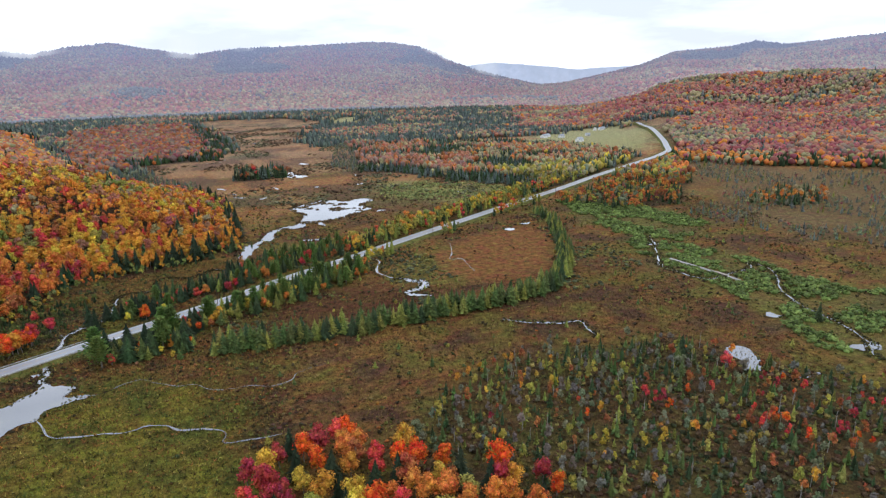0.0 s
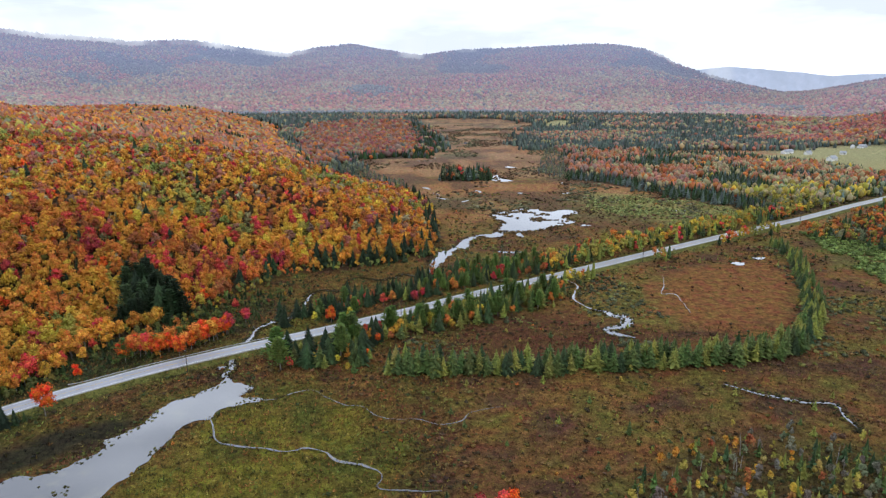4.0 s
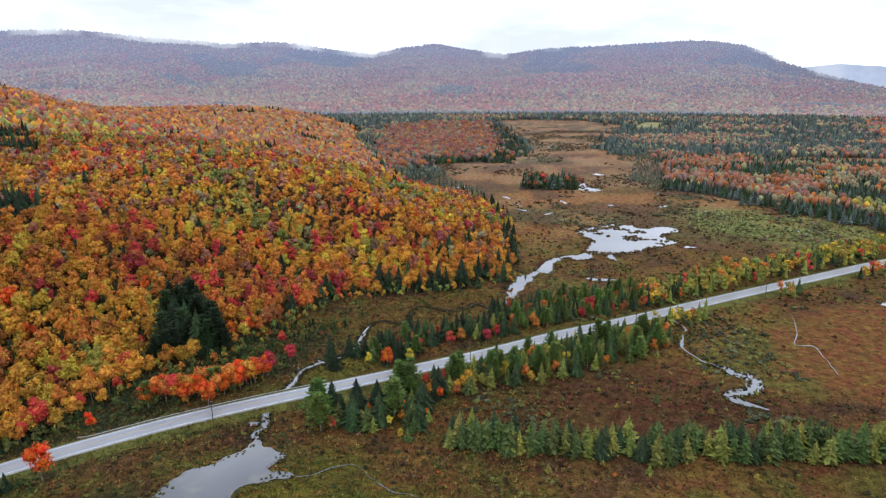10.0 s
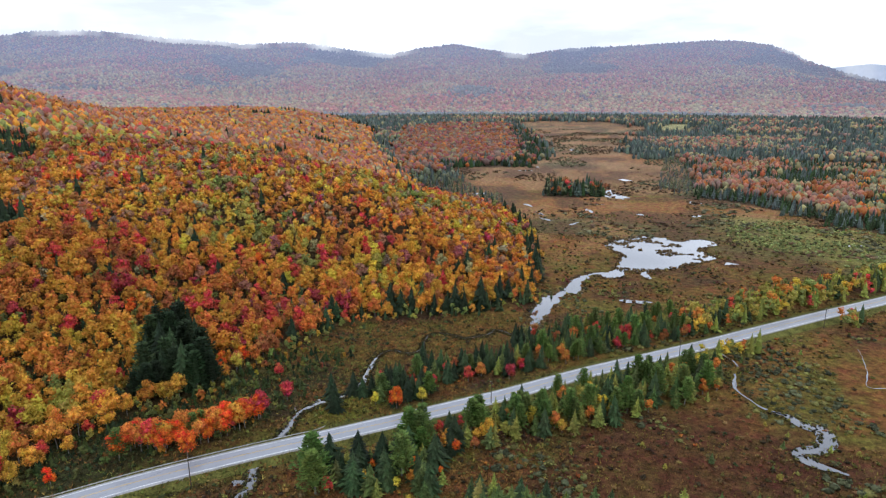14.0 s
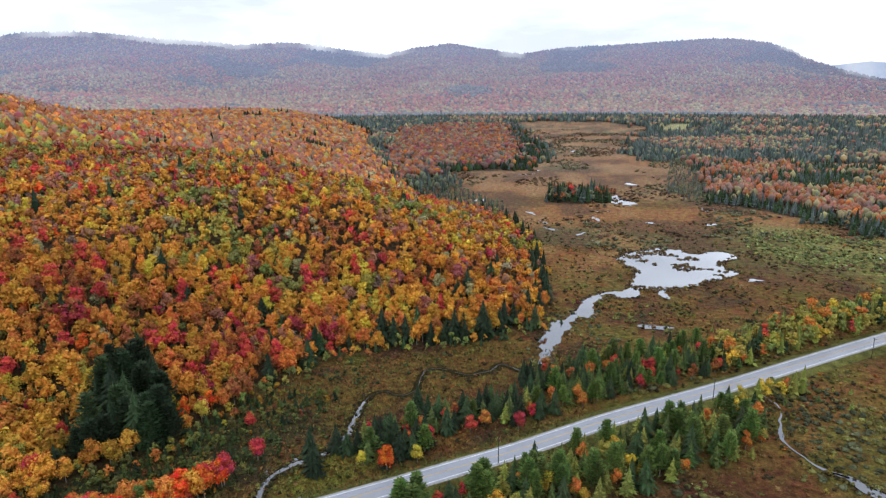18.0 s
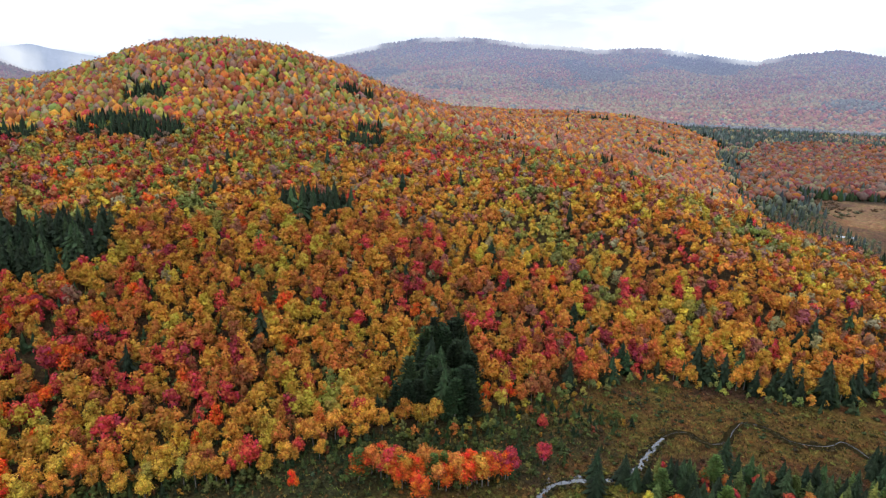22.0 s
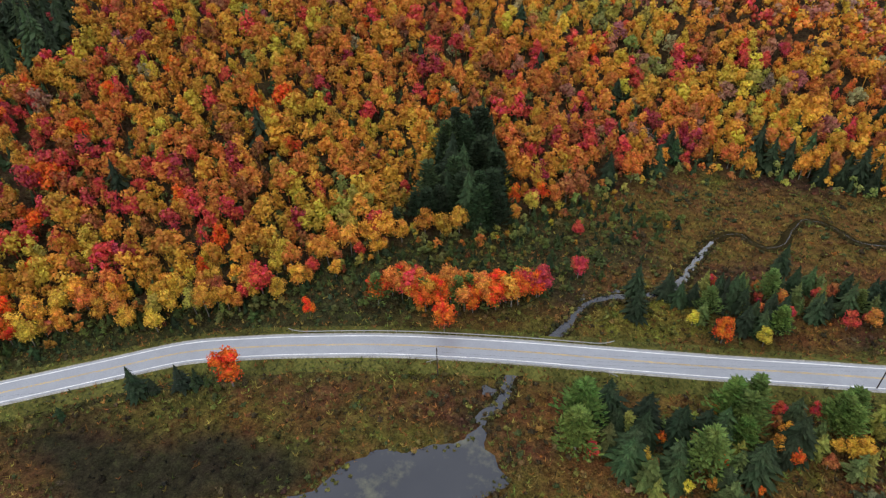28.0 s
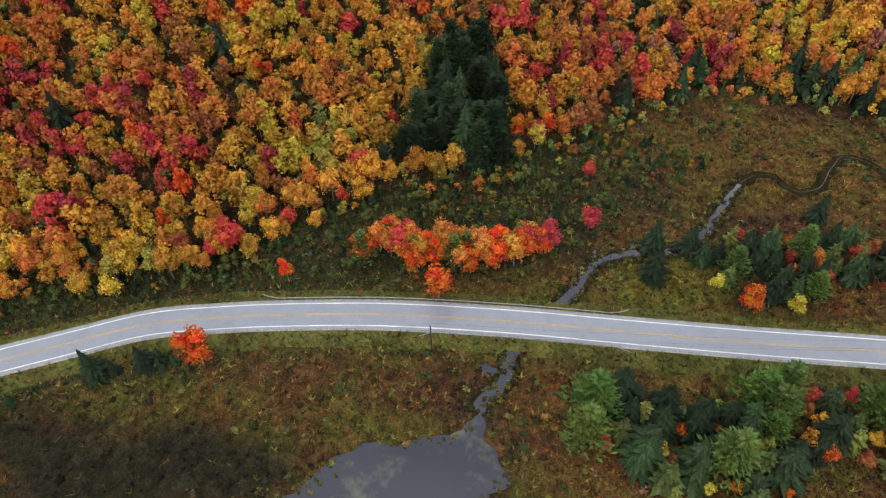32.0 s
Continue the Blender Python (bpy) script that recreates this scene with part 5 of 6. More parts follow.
names = pick(rng, ok.sum(), dark=0.18, spruce=0.4, bluefir=0.2, sage=0.1, rust=0.08, red=0.04)
wood("island_wood", rng, x[ok], y[ok], names, 0.6 + 0.8 * rng.random(ok.sum()), L2, F2, "island of dark conifers in the open marsh")
x, y = scatter(rng, (300, 200), (780, 720), 5.2)
bog = within(x, y, RIGHT_BOG, 40)
ok = (bog > 0.5) & (value_noise(x, y, 70, 19) > 0.40) & (line_distance(x, y, ROAD)[0] > 14) & (rng.random(len(x)) < np.interp(x - y * 0.2, [280, 480], [0.95, 0.45]))
names = pick(rng, ok.sum(), sage=0.34, larch=0.06, far_green=0.2, bare=0.22, far_olive=0.12, far_red=0.06)
wood("bog_wood", rng, x[ok], y[ok], names, 0.3 + 0.35 * rng.random(ok.sum()), L2, F2, "thin stunted bog wood of grey and green trees", np.full(ok.sum(), 0.85))
x, y = scatter(rng, (430, 385), (560, 480), 6.0)
ok = inside(x, y, [(436, 420), (470, 400), (505, 398), (540, 430), (520, 462), (470, 450)])
wood("bog_islet_wood", rng, x[ok], y[ok], pick(rng, ok.sum(), spruce=0.55, orange=0.25, far_olive=0.2), 0.5 + 0.5 * rng.random(ok.sum()), L2, F2, "islet of firs and orange maples in the bog")
x, y = scatter(rng, (-235, 690), (-60, 1080), 6.0)
ok = (hill_inset(x, y) < 6) & inside(x, y, [(-57, 690), (-147, 740), (-220, 870), (-229, 905), (-184, 928), (-146, 891), (-120, 820), (-72, 750)])
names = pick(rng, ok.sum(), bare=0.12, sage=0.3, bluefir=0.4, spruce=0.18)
wood("grey_edge_wood", rng, x[ok], y[ok], names, 0.45 + 0.3 * rng.random(ok.sum()), L2, F2, "grey-green stunted trees along the wood's edge", np.full(ok.sum(), 0.75))
x, y = scatter(rng, (95, 780), (200, 1160), 6.5)
ok = inside(x, y, [(100, 830), (139, 792), (185, 1150), (150, 1150)])
wood("grey_marsh_wood", rng, x[ok], y[ok], pick(rng, ok.sum(), bare=0.2, sage=0.5, far_green=0.3), 0.4 + 0.3 * rng.random(ok.sum()), L2, F2, "grey-green stunted trees along the marsh", np.full(ok.sum(), 0.75))

# the conifer belt across the marsh
rng = np.random.default_rng(41)
belt = smooth_line(BELT, 3.3)
side = across(belt)
for off, skip in ((-2.6, 0.15), (0.6, 0.1), (3.8, 0.4)):
    for p, n in zip(belt, side):
        if rng.random() < skip + (0.3 if p[0] > 205 else 0):
            continue
        q = p + n * (off + rng.normal(0, 0.9)) + rng.normal(0, 0.8, 2)
        tone = rng.choice(["cedar", "cedar", "cedar", "larch", "larch", "spruce"])
        plant("spruce" if tone == "spruce" else "cedar", q[0], q[1], (0.85 + 0.48 * rng.random()) * (1.0 if q[0] < 190 else 0.72) * (0.8 if tone == "spruce" else 1.0), tone, "in a belt across the marsh", "tamarack belt", 1.15)

# trees beside the road
ROADSIDE_S = [(-82, 240), (-60, 243), (-38, 249), (-24, 268), (2, 285), (32, 311), (60, 332), (66, 354), (50, 360), (20, 338), (-20, 308), (-50, 286), (-72, 266), (-84, 252)]
ROADSIDE_N = [(-90, 304), (-55, 314), (-46, 328), (-30, 331), (5, 354), (45, 382), (75, 402), (60, 420), (20, 402), (-14, 384), (-45, 352), (-60, 338), (-85, 334)]
SOUTH_CLUMP = {
    "pine": [(-79, 248, 1.25), (-76, 242, 1.1), (-53, 272, 1.1), (-50, 277, 1.0), (-49, 271, 1.1), (-48, 268, 0.8), (-52, 256, 1.15), (-34, 287, 0.9), (-32, 291, 0.9), (-31, 286, 0.8)],
    "dark": [(-76, 256, 0.95), (-67, 258, 1.0), (-66, 255, 0.8), (-60, 262, 0.9), (-60, 259, 0.8), (-56, 265, 0.8), (-38, 276, 0.9), (-39, 272, 0.7), (-72, 253, 0.7)],
    "spruce": [(-66, 249, 0.9), (-65, 246, 0.8), (-52, 267, 0.9), (-52, 264, 0.8), (-56, 252, 0.9), (-55, 249, 0.7), (-43, 262, 0.9), (-42, 267, 0.7), (-46, 255, 0.7), (-41, 249, 0.8), (-41, 283, 0.7), (-55, 258, 0.7)],
    "cedar": [(-71, 248, 0.8), (-64, 260, 0.6), (-46, 261, 0.75), (-44, 252, 0.85), (-45, 249, 0.75), (-42, 246, 0.6), (-43, 240, 0.5), (-35, 282, 0.65), (-26, 277, 0.8), (-59, 245, 1.0)],
    "larch": [(-70, 255, 0.75), (-59, 267, 0.5), (-47, 265, 0.65), (-38, 254, 0.5), (-34, 278, 0.7), (-57, 244, 0.6)],
    "red": [(-72, 243, 0.5), (-45, 282, 0.5), (-38, 288, 0.45)],
    "bright_orange": [(-73, 254, 0.3), (-62, 257, 0.38), (-37, 271, 0.45), (-40, 259, 0.26), (-49, 260, 0.42)],
    "gold": [(-56, 256, 0.36), (-56, 273, 0.36), (-48, 253, 0.42), (-41, 277, 0.5), (-41, 272, 0.5), (-27, 281, 0.8)],
    "yellow": [(-63, 250, 0.4), (-52, 249, 0.35), (-31, 281, 0.4), (-46, 241, 0.35)],
    "rust": [(-57, 262, 0.36), (-31, 275, 0.42), (-60, 250, 0.3), (-44, 279, 0.36)],
}
for k, (x_, y_) in enumerate([(-85, 306), (-81, 305), (-78, 308), (-73, 306), (-72, 314), (-70, 321), (-66, 313), (-62, 311), (-59, 315), (-55, 311), (-66, 301), (-73, 302), (-62, 306), (-58, 307)]):
    tone = ("dark", "spruce", "dark", "pine", "dark", "cedar")[k % 6]
    plant(kind_of(tone, rng), x_, y_, 0.68 + 0.2 * rng.random(), tone, "beside the marsh road", "trees north of the road", 1.15)
for tone, spots in SOUTH_CLUMP.items():
    for x_, y_, size_ in spots:
        plant(kind_of(tone, rng), x_, y_, size_ * (1.0 if kind_of(tone, rng) == "maple" else 1.12), tone, "beside the marsh road", "trees south of the road", {"maple": 1.0, "pine": 1.12}.get(kind_of(tone, rng), 1.3))
for outline, step, chance, mix, group in ((ROADSIDE_S, 4.5, 0.9, ["cedar", "larch", "cedar", "larch", "pine", "pine", "spruce", "olive", "yellow", "orange"], "trees south of the road"),
                                          (ROADSIDE_N, 4.2, 0.88, ["spruce", "dark", "dark", "dark", "cedar", "spruce", "pine", "cedar", "larch", "spruce", "orange", "red"], "trees north of the road")):
    x, y = scatter(rng, (-95, 230), (80, 430), step)
    d, _ = line_distance(x, y, ROAD)
    ok = inside(x, y, outline) & (d > np.where(x < -25, 14.5, 9)) & (rng.random(len(x)) < chance) & (line_distance(x, y, BROOK)[0] > 4)
    if outline is ROADSIDE_S:
        ok &= (x > -26) & (y > 277 + 0.55 * (x + 24))
    else:
        ok &= (d < 35) | (x > -25)
    for px_, py_ in zip(x[ok], y[ok]):
        tone = str(rng.choice(mix if px_ < -20 or outline is ROADSIDE_S else ["cedar", "spruce", "dark", "cedar", "pine", "pine", "larch", "cedar", "orange", "red", "spruce", "rust"]))
        small = kind_of(tone, rng) == "maple"
        edge_ = float(line_distance(np.array([px_]), np.array([py_]), ROAD)[0][0])
        plant(kind_of(tone, rng), px_, py_, (0.34 + 0.3 * rng.random()) if small else ((0.8 if outline is ROADSIDE_S else 0.62) + 0.36 * rng.random()) * min(1.0, 0.5 + edge_ / 36), tone, "beside the marsh road", group)
x, y = scatter(rng, (60, 360), (330, 610), 4.0)
d, s = line_distance(x, y, ROAD)
ok = (((s > 0) & (d > 10) & (d < 28 + 10 * value_noise(x, y, 30, 3))) | ((s < 0) & (d > 10) & (d < 17) & (value_noise(x, y, 30, 4) > 0.5))) & (rng.random(len(x)) < 0.85) & (x < 320)
names = pick(rng, ok.sum(), larch=0.26, olive=0.26, green=0.1, orange=0.08, red=0.05, spruce=0.16, yellow=0.09)
wood("roadside_wood", rng, x[ok], y[ok], names, 0.58 + 0.42 * rng.random(ok.sum()), L2, F2, "yellow-green and orange young trees lining the road")

# standing out by the roadside
for x_, y_, size_, tone, kind in ((-154.5, 200, 1.05, "bright_orange", "maple"), (-171, 182, 0.85, "dark", "spruce"), (-168, 185, 0.5, "dark", "spruce"), (-164, 191, 0.75, "dark", "spruce"), (-162, 194, 0.5, "dark", "spruce"),
                                  (-160, 230, 0.6, "bright_orange", "maple"), (-125, 250.5, 0.95, "bright_orange", "maple"), (-65, 298, 0.8, "bright_orange", "maple"), (-56, 304, 0.55, "yellow", "maple"),
                                  (-74, 299, 0.5, "yellow", "maple"), (-114, 281, 0.95, "crimson", "maple"), (-110, 296, 0.7, "crimson", "maple"), (-122, 314, 0.6, "red", "maple"), (-178, 226, 1.15, "red", "maple"),
                                  (-88, 292, 1.0, "dark", "spruce"), (-18, 302, 0.8, "pine", "pine"),
                                  (-56, 314, 1.05, "dark", "spruce"), (-64, 340, 0.85, "dark", "spruce"), (-93, 301, 0.95, "dark", "spruce"), (-41, 325, 0.6, "red", "maple"), (-36, 330, 0.6, "orange", "maple"), (-49, 336, 0.5, "rust", "maple"), (-24, 330, 0.6, "crimson", "maple")):
    plant(kind, x_, y_, size_, tone, "standing out beside the road", "trees by the road")
for k in range(50):
    f = k / 49
    x_, y_ = np.interp(f, [0, 0.35, 0.7, 1], [-149, -137, -125, -115]) + rng.normal(0, 1.6), np.interp(f, [0, 0.35, 0.7, 1], [253, 259, 268, 280]) + rng.normal(0, 3.0)
    tone = str(rng.choice(["bright_orange", "orange", "orange", "bright_orange", "red", "orange", "bright_orange", "gold", "pine"]))
    plant(kind_of(tone, rng), x_, y_, 0.68 + 0.26 * rng.random(), tone, "in a bright row by the road", "orange row by the road")

# the bright grove in the near marsh
x, y = scatter(rng, (-26, 50), (84, 156), 7.4)
ok = inside(x, y, [(-24, 98), (-14, 132), (-2, 145), (18, 152), (36, 136), (54, 121), (72, 108), (80, 92), (60, 82), (0, 88)])
for x_, y_ in zip(x[ok], y[ok]):
    tone = str(rng.choice(["bright_orange", "orange", "orange", "gold", "yellow", "red", "crimson", "olive", "dark", "rust", "orange"]))
    plant(kind_of(tone, rng), x_, y_, 0.72 + 0.35 * rng.random(), tone, "in the grove on the marsh", "grove on the marsh")

# ---- marsh plants ----
rng = np.random.default_rng(51)
BUSHES = [joined([lump(np.random.default_rng(400 + k), OCTA, (0, 0, 0.45), (0.85, 0.85, 0.62), 0.3), cards(np.random.default_rng(410 + k), np.random.default_rng(420 + k).normal(0, 1, (10, 3)) * (0.5, 0.5, 0.22) + (0, 0, 0.72), np.tile([0, 0, 1.0], (10, 1)), 0.62, False)]) for k in range(6)]
WILLOWS = [joined([lump(np.random.default_rng(430 + k), BALL20, (0, 0, 0.7), (1.5, 1.5, 1.05), 0.16), cards(np.random.default_rng(440 + k), np.random.default_rng(450 + k).normal(0, 1, (22, 3)) * (0.85, 0.85, 0.3) + (0, 0, 1.2), np.tile([0, 0, 1.0], (22, 1)), 0.8, False)]) for k in range(4)]
x, y = scatter(rng, (-230, 30), (420, 700), 2.75)
wet = inside(x, y, NEAR_POND) | inside(x, y, BIG_POND) | inside(x, y, E_POOL)
d_road = line_distance(x, y, ROAD)[0]
d_water = np.minimum.reduce([line_distance(x, y, line)[0] for line in (BROOK, CREEK_A, CREEK_B, S_BROOK, E_CREEK, TRAIL_BROOK, TRAIL)])
thick = value_noise(x, y, 26, 61)
chance = 0.22 + 0.55 * np.clip((thick - 0.42) * 4, 0, 1)
chance = np.where(inside(x, y, MEADOW), 0.05, chance)
chance = np.where(inside(x, y, RUST_MARSH), 0.06, chance)
chance = np.where(inside(x, y, GREEN_SHRUB), 0.3, chance)
chance = np.where(y > 460, chance * 0.75, chance)
flooded = within(x, y, FLOODED, 8)
chance = np.where((x < 10) & (y < 330) & ~inside(x, y, MEADOW), chance + 0.42, chance)
ok = ~wet & (rng.random(len(x)) > 0.9 * flooded) & (d_road > 8.5) & (d_water > 1.4) & (hill_inset(x, y) < 4) & (rng.random(len(x)) < chance)
x, y, thick, d_road = x[ok], y[ok], thick[ok], d_road[ok]
tone = cover(x, y) * (0.4 + 1.3 * rng.random((len(x), 1))) * (1 + rng.normal(0, 0.14, (len(x), 3)))
kind = rng.random(len(x))
tone = np.where((kind < 0.12)[:, None], np.array([0.13, 0.122, 0.028]) * (0.5 + 0.8 * rng.random((len(x), 1))), tone)
tone = np.where(((kind > 0.16) & (kind < 0.36))[:, None], [0.046, 0.034, 0.016], tone)
tone = np.where(((kind > 0.5) & (kind < 0.6) & (x > 0))[:, None], [0.19, 0.122, 0.042], tone)
tone = np.where(((kind > 0.36) & (kind < 0.46))[:, None], [0.06, 0.075, 0.025], tone)
tone = np.where(((kind > 0.46) & (kind < 0.475))[:, None], [0.34, 0.12, 0.025], tone)
edge_green = (hill_inset(x, y) > -32) & (y < 380) & (rng.random(len(x)) < 0.75)
tone = np.where(edge_green[:, None], np.array([0.045, 0.062, 0.022]) * (0.7 + 0.7 * rng.random((len(x), 1))), tone)
s = (0.35 + 0.75 * rng.random(len(x)) ** 1.6) * np.interp(y, [300, 500], [1, 1.3])
massed("marsh_shrubs", BUSHES, np.c_[x, y, land(x, y) - 0.1], np.c_[s * 1.15, s], rng.random(len(x)) * 6.3, rng.integers(0, 6, len(x)), tone, BUSH, "low brown, maroon and olive marsh shrubs", "shrubs")
x, y = scatter(rng, (225, 50), (430, 520), 3.3)
ok = (within(x, y, GREEN_SHRUB, 12) > 0.5) & (value_noise(x, y, 24, 66) > 0.45) & (line_distance(x, y, TRAIL_BROOK)[0] > 3) & (line_distance(x, y, TRAIL)[0] > 3.5)
x, y = x[ok], y[ok]
s = 0.7 + 0.7 * rng.random(len(x))
massed("willow_bushes", WILLOWS, np.c_[x, y, land(x, y) - 0.2], np.c_[s * 1.15, s], rng.random(len(x)) * 6.3, rng.integers(0, 4, len(x)), np.array([0.125, 0.170, 0.042]) * (0.6 + 0.7 * rng.random((len(x), 1))), BUSH, "round green willow bushes in the wet marsh", "shrubs")
x, y = scatter(rng, (120, 530), (300, 730), 4.5)
ok = inside(x, y, N_SHRUB) & (value_noise(x, y, 24, 67) > 0.5)
x, y = x[ok], y[ok]
s = 0.6 + 0.6 * rng.random(len(x))
massed("far_willow_bushes", BUSHES, np.c_[x, y, land(x, y) - 0.2], np.c_[s * 1.8, s * 1.5], rng.random(len(x)) * 6.3, rng.integers(0, 6, len(x)), np.array([0.22, 0.25, 0.085]) * (0.6 + 0.7 * rng.random((len(x), 1))), BUSH, "pale green willow bushes beyond the road", "shrubs")

x, y = scatter(rng, (-240, 560), (320, 1750), 6.5)
patch = value_noise(x, y * 0.6, 46, 68, 4)
ok = (hill_inset(x, y) < 0) & ~inside(x, y, BIG_POND) & ~inside(x, y, CENTRE_WOODS) & (patch > 0.47) & (rng.random(len(x)) < np.clip((patch - 0.47) * 9, 0, 0.7)) & (line_distance(x, y, ROAD)[0] > 18)
x, y, patch = x[ok], y[ok], patch[ok]
s = 0.8 + 1.1 * rng.random(len(x))
dull = np.where((value_noise(x, y, 80, 69) > 0.5)[:, None], [0.13, 0.125, 0.065], [0.14, 0.085, 0.045]) * (0.55 + 0.8 * rng.random((len(x), 1)))
massed("far_marsh_scrub", BUSHES, np.c_[x, y, land(x, y) - 0.2], np.c_[s * 1.9, s * 1.1], rng.random(len(x)) * 6.3, rng.integers(0, 6, len(x)), dull, BUSH, "dull olive and brown scrub in the far marsh", "shrubs")

x, y = scatter(rng, (-25, 150), (240, 460), 3.8)
d_s = line_distance(x, y, S_BROOK)[0]
ok = (value_noise(x, y, 30, 70) > np.where(d_s < 26, 0.46, 0.58)) & (d_s > 3) & (y > 250) & (line_distance(x, y, ROAD)[0] > 12) & ~inside(x, y, RUST_MARSH) & ~inside(x, y, BIG_POND) & ~inside(x, y, MEADOW)
x, y = x[ok], y[ok]
s = 0.35 + 0.6 * rng.random(len(x)) ** 1.3
massed("alder_shrubs", WILLOWS, np.c_[x, y, land(x, y) - 0.2], np.c_[s * 1.2, s], rng.random(len(x)) * 6.3, rng.integers(0, 4, len(x)), np.where((rng.random(len(x)) < 0.5)[:, None], [0.085, 0.092, 0.045], [0.15, 0.14, 0.04]) * (0.55 + 0.8 * rng.random((len(x), 1))), BUSH, "grey-green and olive alder shrubs in the brown marsh", "shrubs")

# thicket between the wood and the road
THICKET = [broadleaf_crown(470 + k, 46, 1.7, False, lobes=3, core=OCTA, width=3.4, inner=0.75) for k in range(4)]
x, y = scatter(rng, (-250, 120), (-95, 400), 2.9)
h = hill_inset(x, y)
ok = (h > -36) & (h < 3) & (y < 345) & (line_distance(x, y, ROAD)[0] > 11) & (rng.random(len(x)) < np.clip(1.15 + h / 40, 0.3, 0.95)) & (line_distance(x, y, BROOK)[0] > 5)
x, y = x[ok], y[ok]
names = pick(rng, len(x), green=0.30, cedar=0.28, spruce=0.3, olive=0.06, gold=0.03, rust=0.03)
wood("thicket", rng, x, y, names, 0.16 + 0.24 * rng.random(len(x)) ** 1.5, THICKET, F2, "dark green thicket between the wood and the road", np.full(len(x), 1.35), 0.52)

SCRUB_LEAF = [broadleaf_crown(460 + k, 60, 1.5, False, lobes=3, core=OCTA, width=3.2, inner=0.7) for k in range(4)]

# scrub of young larch, maple and birch in the near marsh
x, y = scatter(rng, (15, -45), (330, 200), 4.4)
ok = (within(x, y, SCRUB, 14) > rng.random(len(x))) & ~inside(x, y, E_POOL) & (rng.random(len(x)) < 0.85) & (line_distance(x, y, E_CREEK)[0] > 3)
ok &= ~inside(x, y, [(-24, 98), (-14, 132), (-2, 145), (18, 152), (36, 136), (54, 121), (72, 108), (80, 92), (60, 82), (0, 88)])
x, y = x[ok], y[ok]
names = pick(rng, len(x), cedar=0.2, larch=0.1, spruce=0.16, sage=0.16, olive=0.11, bare=0.2, gold=0.03, rust=0.06, crimson=0.005)
clusters = near(x, y, [(139, 133, 7), (156, 134, 6), (193, 130, 10), (206, 112, 10), (190, 89, 11), (164, 109, 8), (182, 151, 5), (172, 95, 9), (107, 137, 5), (79, 160, 4), (225, 100, 12), (240, 80, 14)])
names = np.where(clusters & (rng.random(len(x)) < 0.45), pick(rng, len(x), red=0.28, crimson=0.2, bright_orange=0.2, rust=0.32), names)
names = np.where(near(x, y, [(105, 111, 6), (112, 108, 7), (119, 106, 6), (81, 165, 5), (81, 192, 5), (103, 162, 5)]) & (rng.random(len(x)) < 0.7), pick(rng, len(x), yellow=0.5, larch=0.5), names)
wood("marsh_scrub", rng, x, y, names, 0.3 + 0.34 * rng.random(len(x)) ** 1.3, SCRUB_LEAF, F2, "scrub of young larch, maple and birch on the marsh", np.full(len(x), 0.85))
x, y = scatter(rng, (15, -45), (330, 215), 2.6)
ok = (within(x, y, SCRUB, 18) > rng.random(len(x))) & ~inside(x, y, E_POOL) & (value_noise(x, y, 17, 75) + 0.25 * (rng.random(len(x)) - 0.5) > 0.44) & (line_distance(x, y, E_CREEK)[0] > 2.5)
x, y = x[ok], y[ok]
s = 0.32 + 0.55 * rng.random(len(x)) ** 1.6
pickings = rng.random((len(x), 1))
dusk = np.where(pickings < 0.34, [0.042, 0.050, 0.020], np.where(pickings < 0.66, [0.070, 0.046, 0.024], np.where(pickings < 0.86, [0.150, 0.120, 0.036], [0.10, 0.055, 0.030])))
massed("understory_shrubs", WILLOWS, np.c_[x, y, land(x, y) - 0.2], np.c_[s * 0.95, s * 1.15], rng.random(len(x)) * 6.3, rng.integers(0, 4, len(x)), dusk * (0.8 + 0.9 * rng.random((len(x), 1))), BUSH, "dark green and brown brush under the marsh scrub", "shrubs")
for x_, y_, size_, tone, kind in ((151, 140, 0.85, "cedar", "cedar"), (166, 160, 1.0, "cedar", "cedar"), (172, 166, 0.9, "spruce", "spruce"), (182, 150, 0.7, "red", "maple"), (160, 150, 0.8, "cedar", "cedar"), (262, 178, 0.8, "spruce", "spruce"), (44, 140, 0.7, "sage", "maple")):
    plant(kind, x_, y_, size_, tone, "standing out in the marsh scrub", "trees in the scrub")
# young trees scattered over the open marsh
x, y = scatter(rng, (-20, 150), (420, 480), 11)
ok = (rng.random(len(x)) < 0.32) & (line_distance(x, y, ROAD)[0] > 14) & ~inside(x, y, RUST_MARSH) & ~inside(x, y, GREEN_SHRUB) & ~inside(x, y, MEADOW)
x, y = x[ok], y[ok]
wood("marsh_saplings", rng, x, y, pick(rng, len(x), larch=0.4, cedar=0.3, olive=0.3), 0.15 + 0.2 * rng.random(len(x)), [L1[0]], F1, "scattered young larch and alder saplings")


# ---- dead trees ----
def snag(seed):
    r = np.random.default_rng(seed)
    h = 7.0
    pieces = [stem([(0, 0, -0.4), (0.1, 0, h * 0.4), (0.2, 0.1, h)], [0.14, 0.1, 0.02], 5)]
    for k in range(9):
        z, a, l = h * (0.25 + 0.075 * k), r.random() * 6.3, (1.5 - 0.12 * k) * (0.6 + 0.6 * r.random())
        pieces.append(stem([(0.1, 0, z), (math.cos(a) * l, math.sin(a) * l, z + 0.35 * l)], [0.045, 0.012], 3))
    return tri_mesh("dead_tree", *joined(pieces), DEAD)


SNAGS = [snag(500 + k) for k in range(4)]
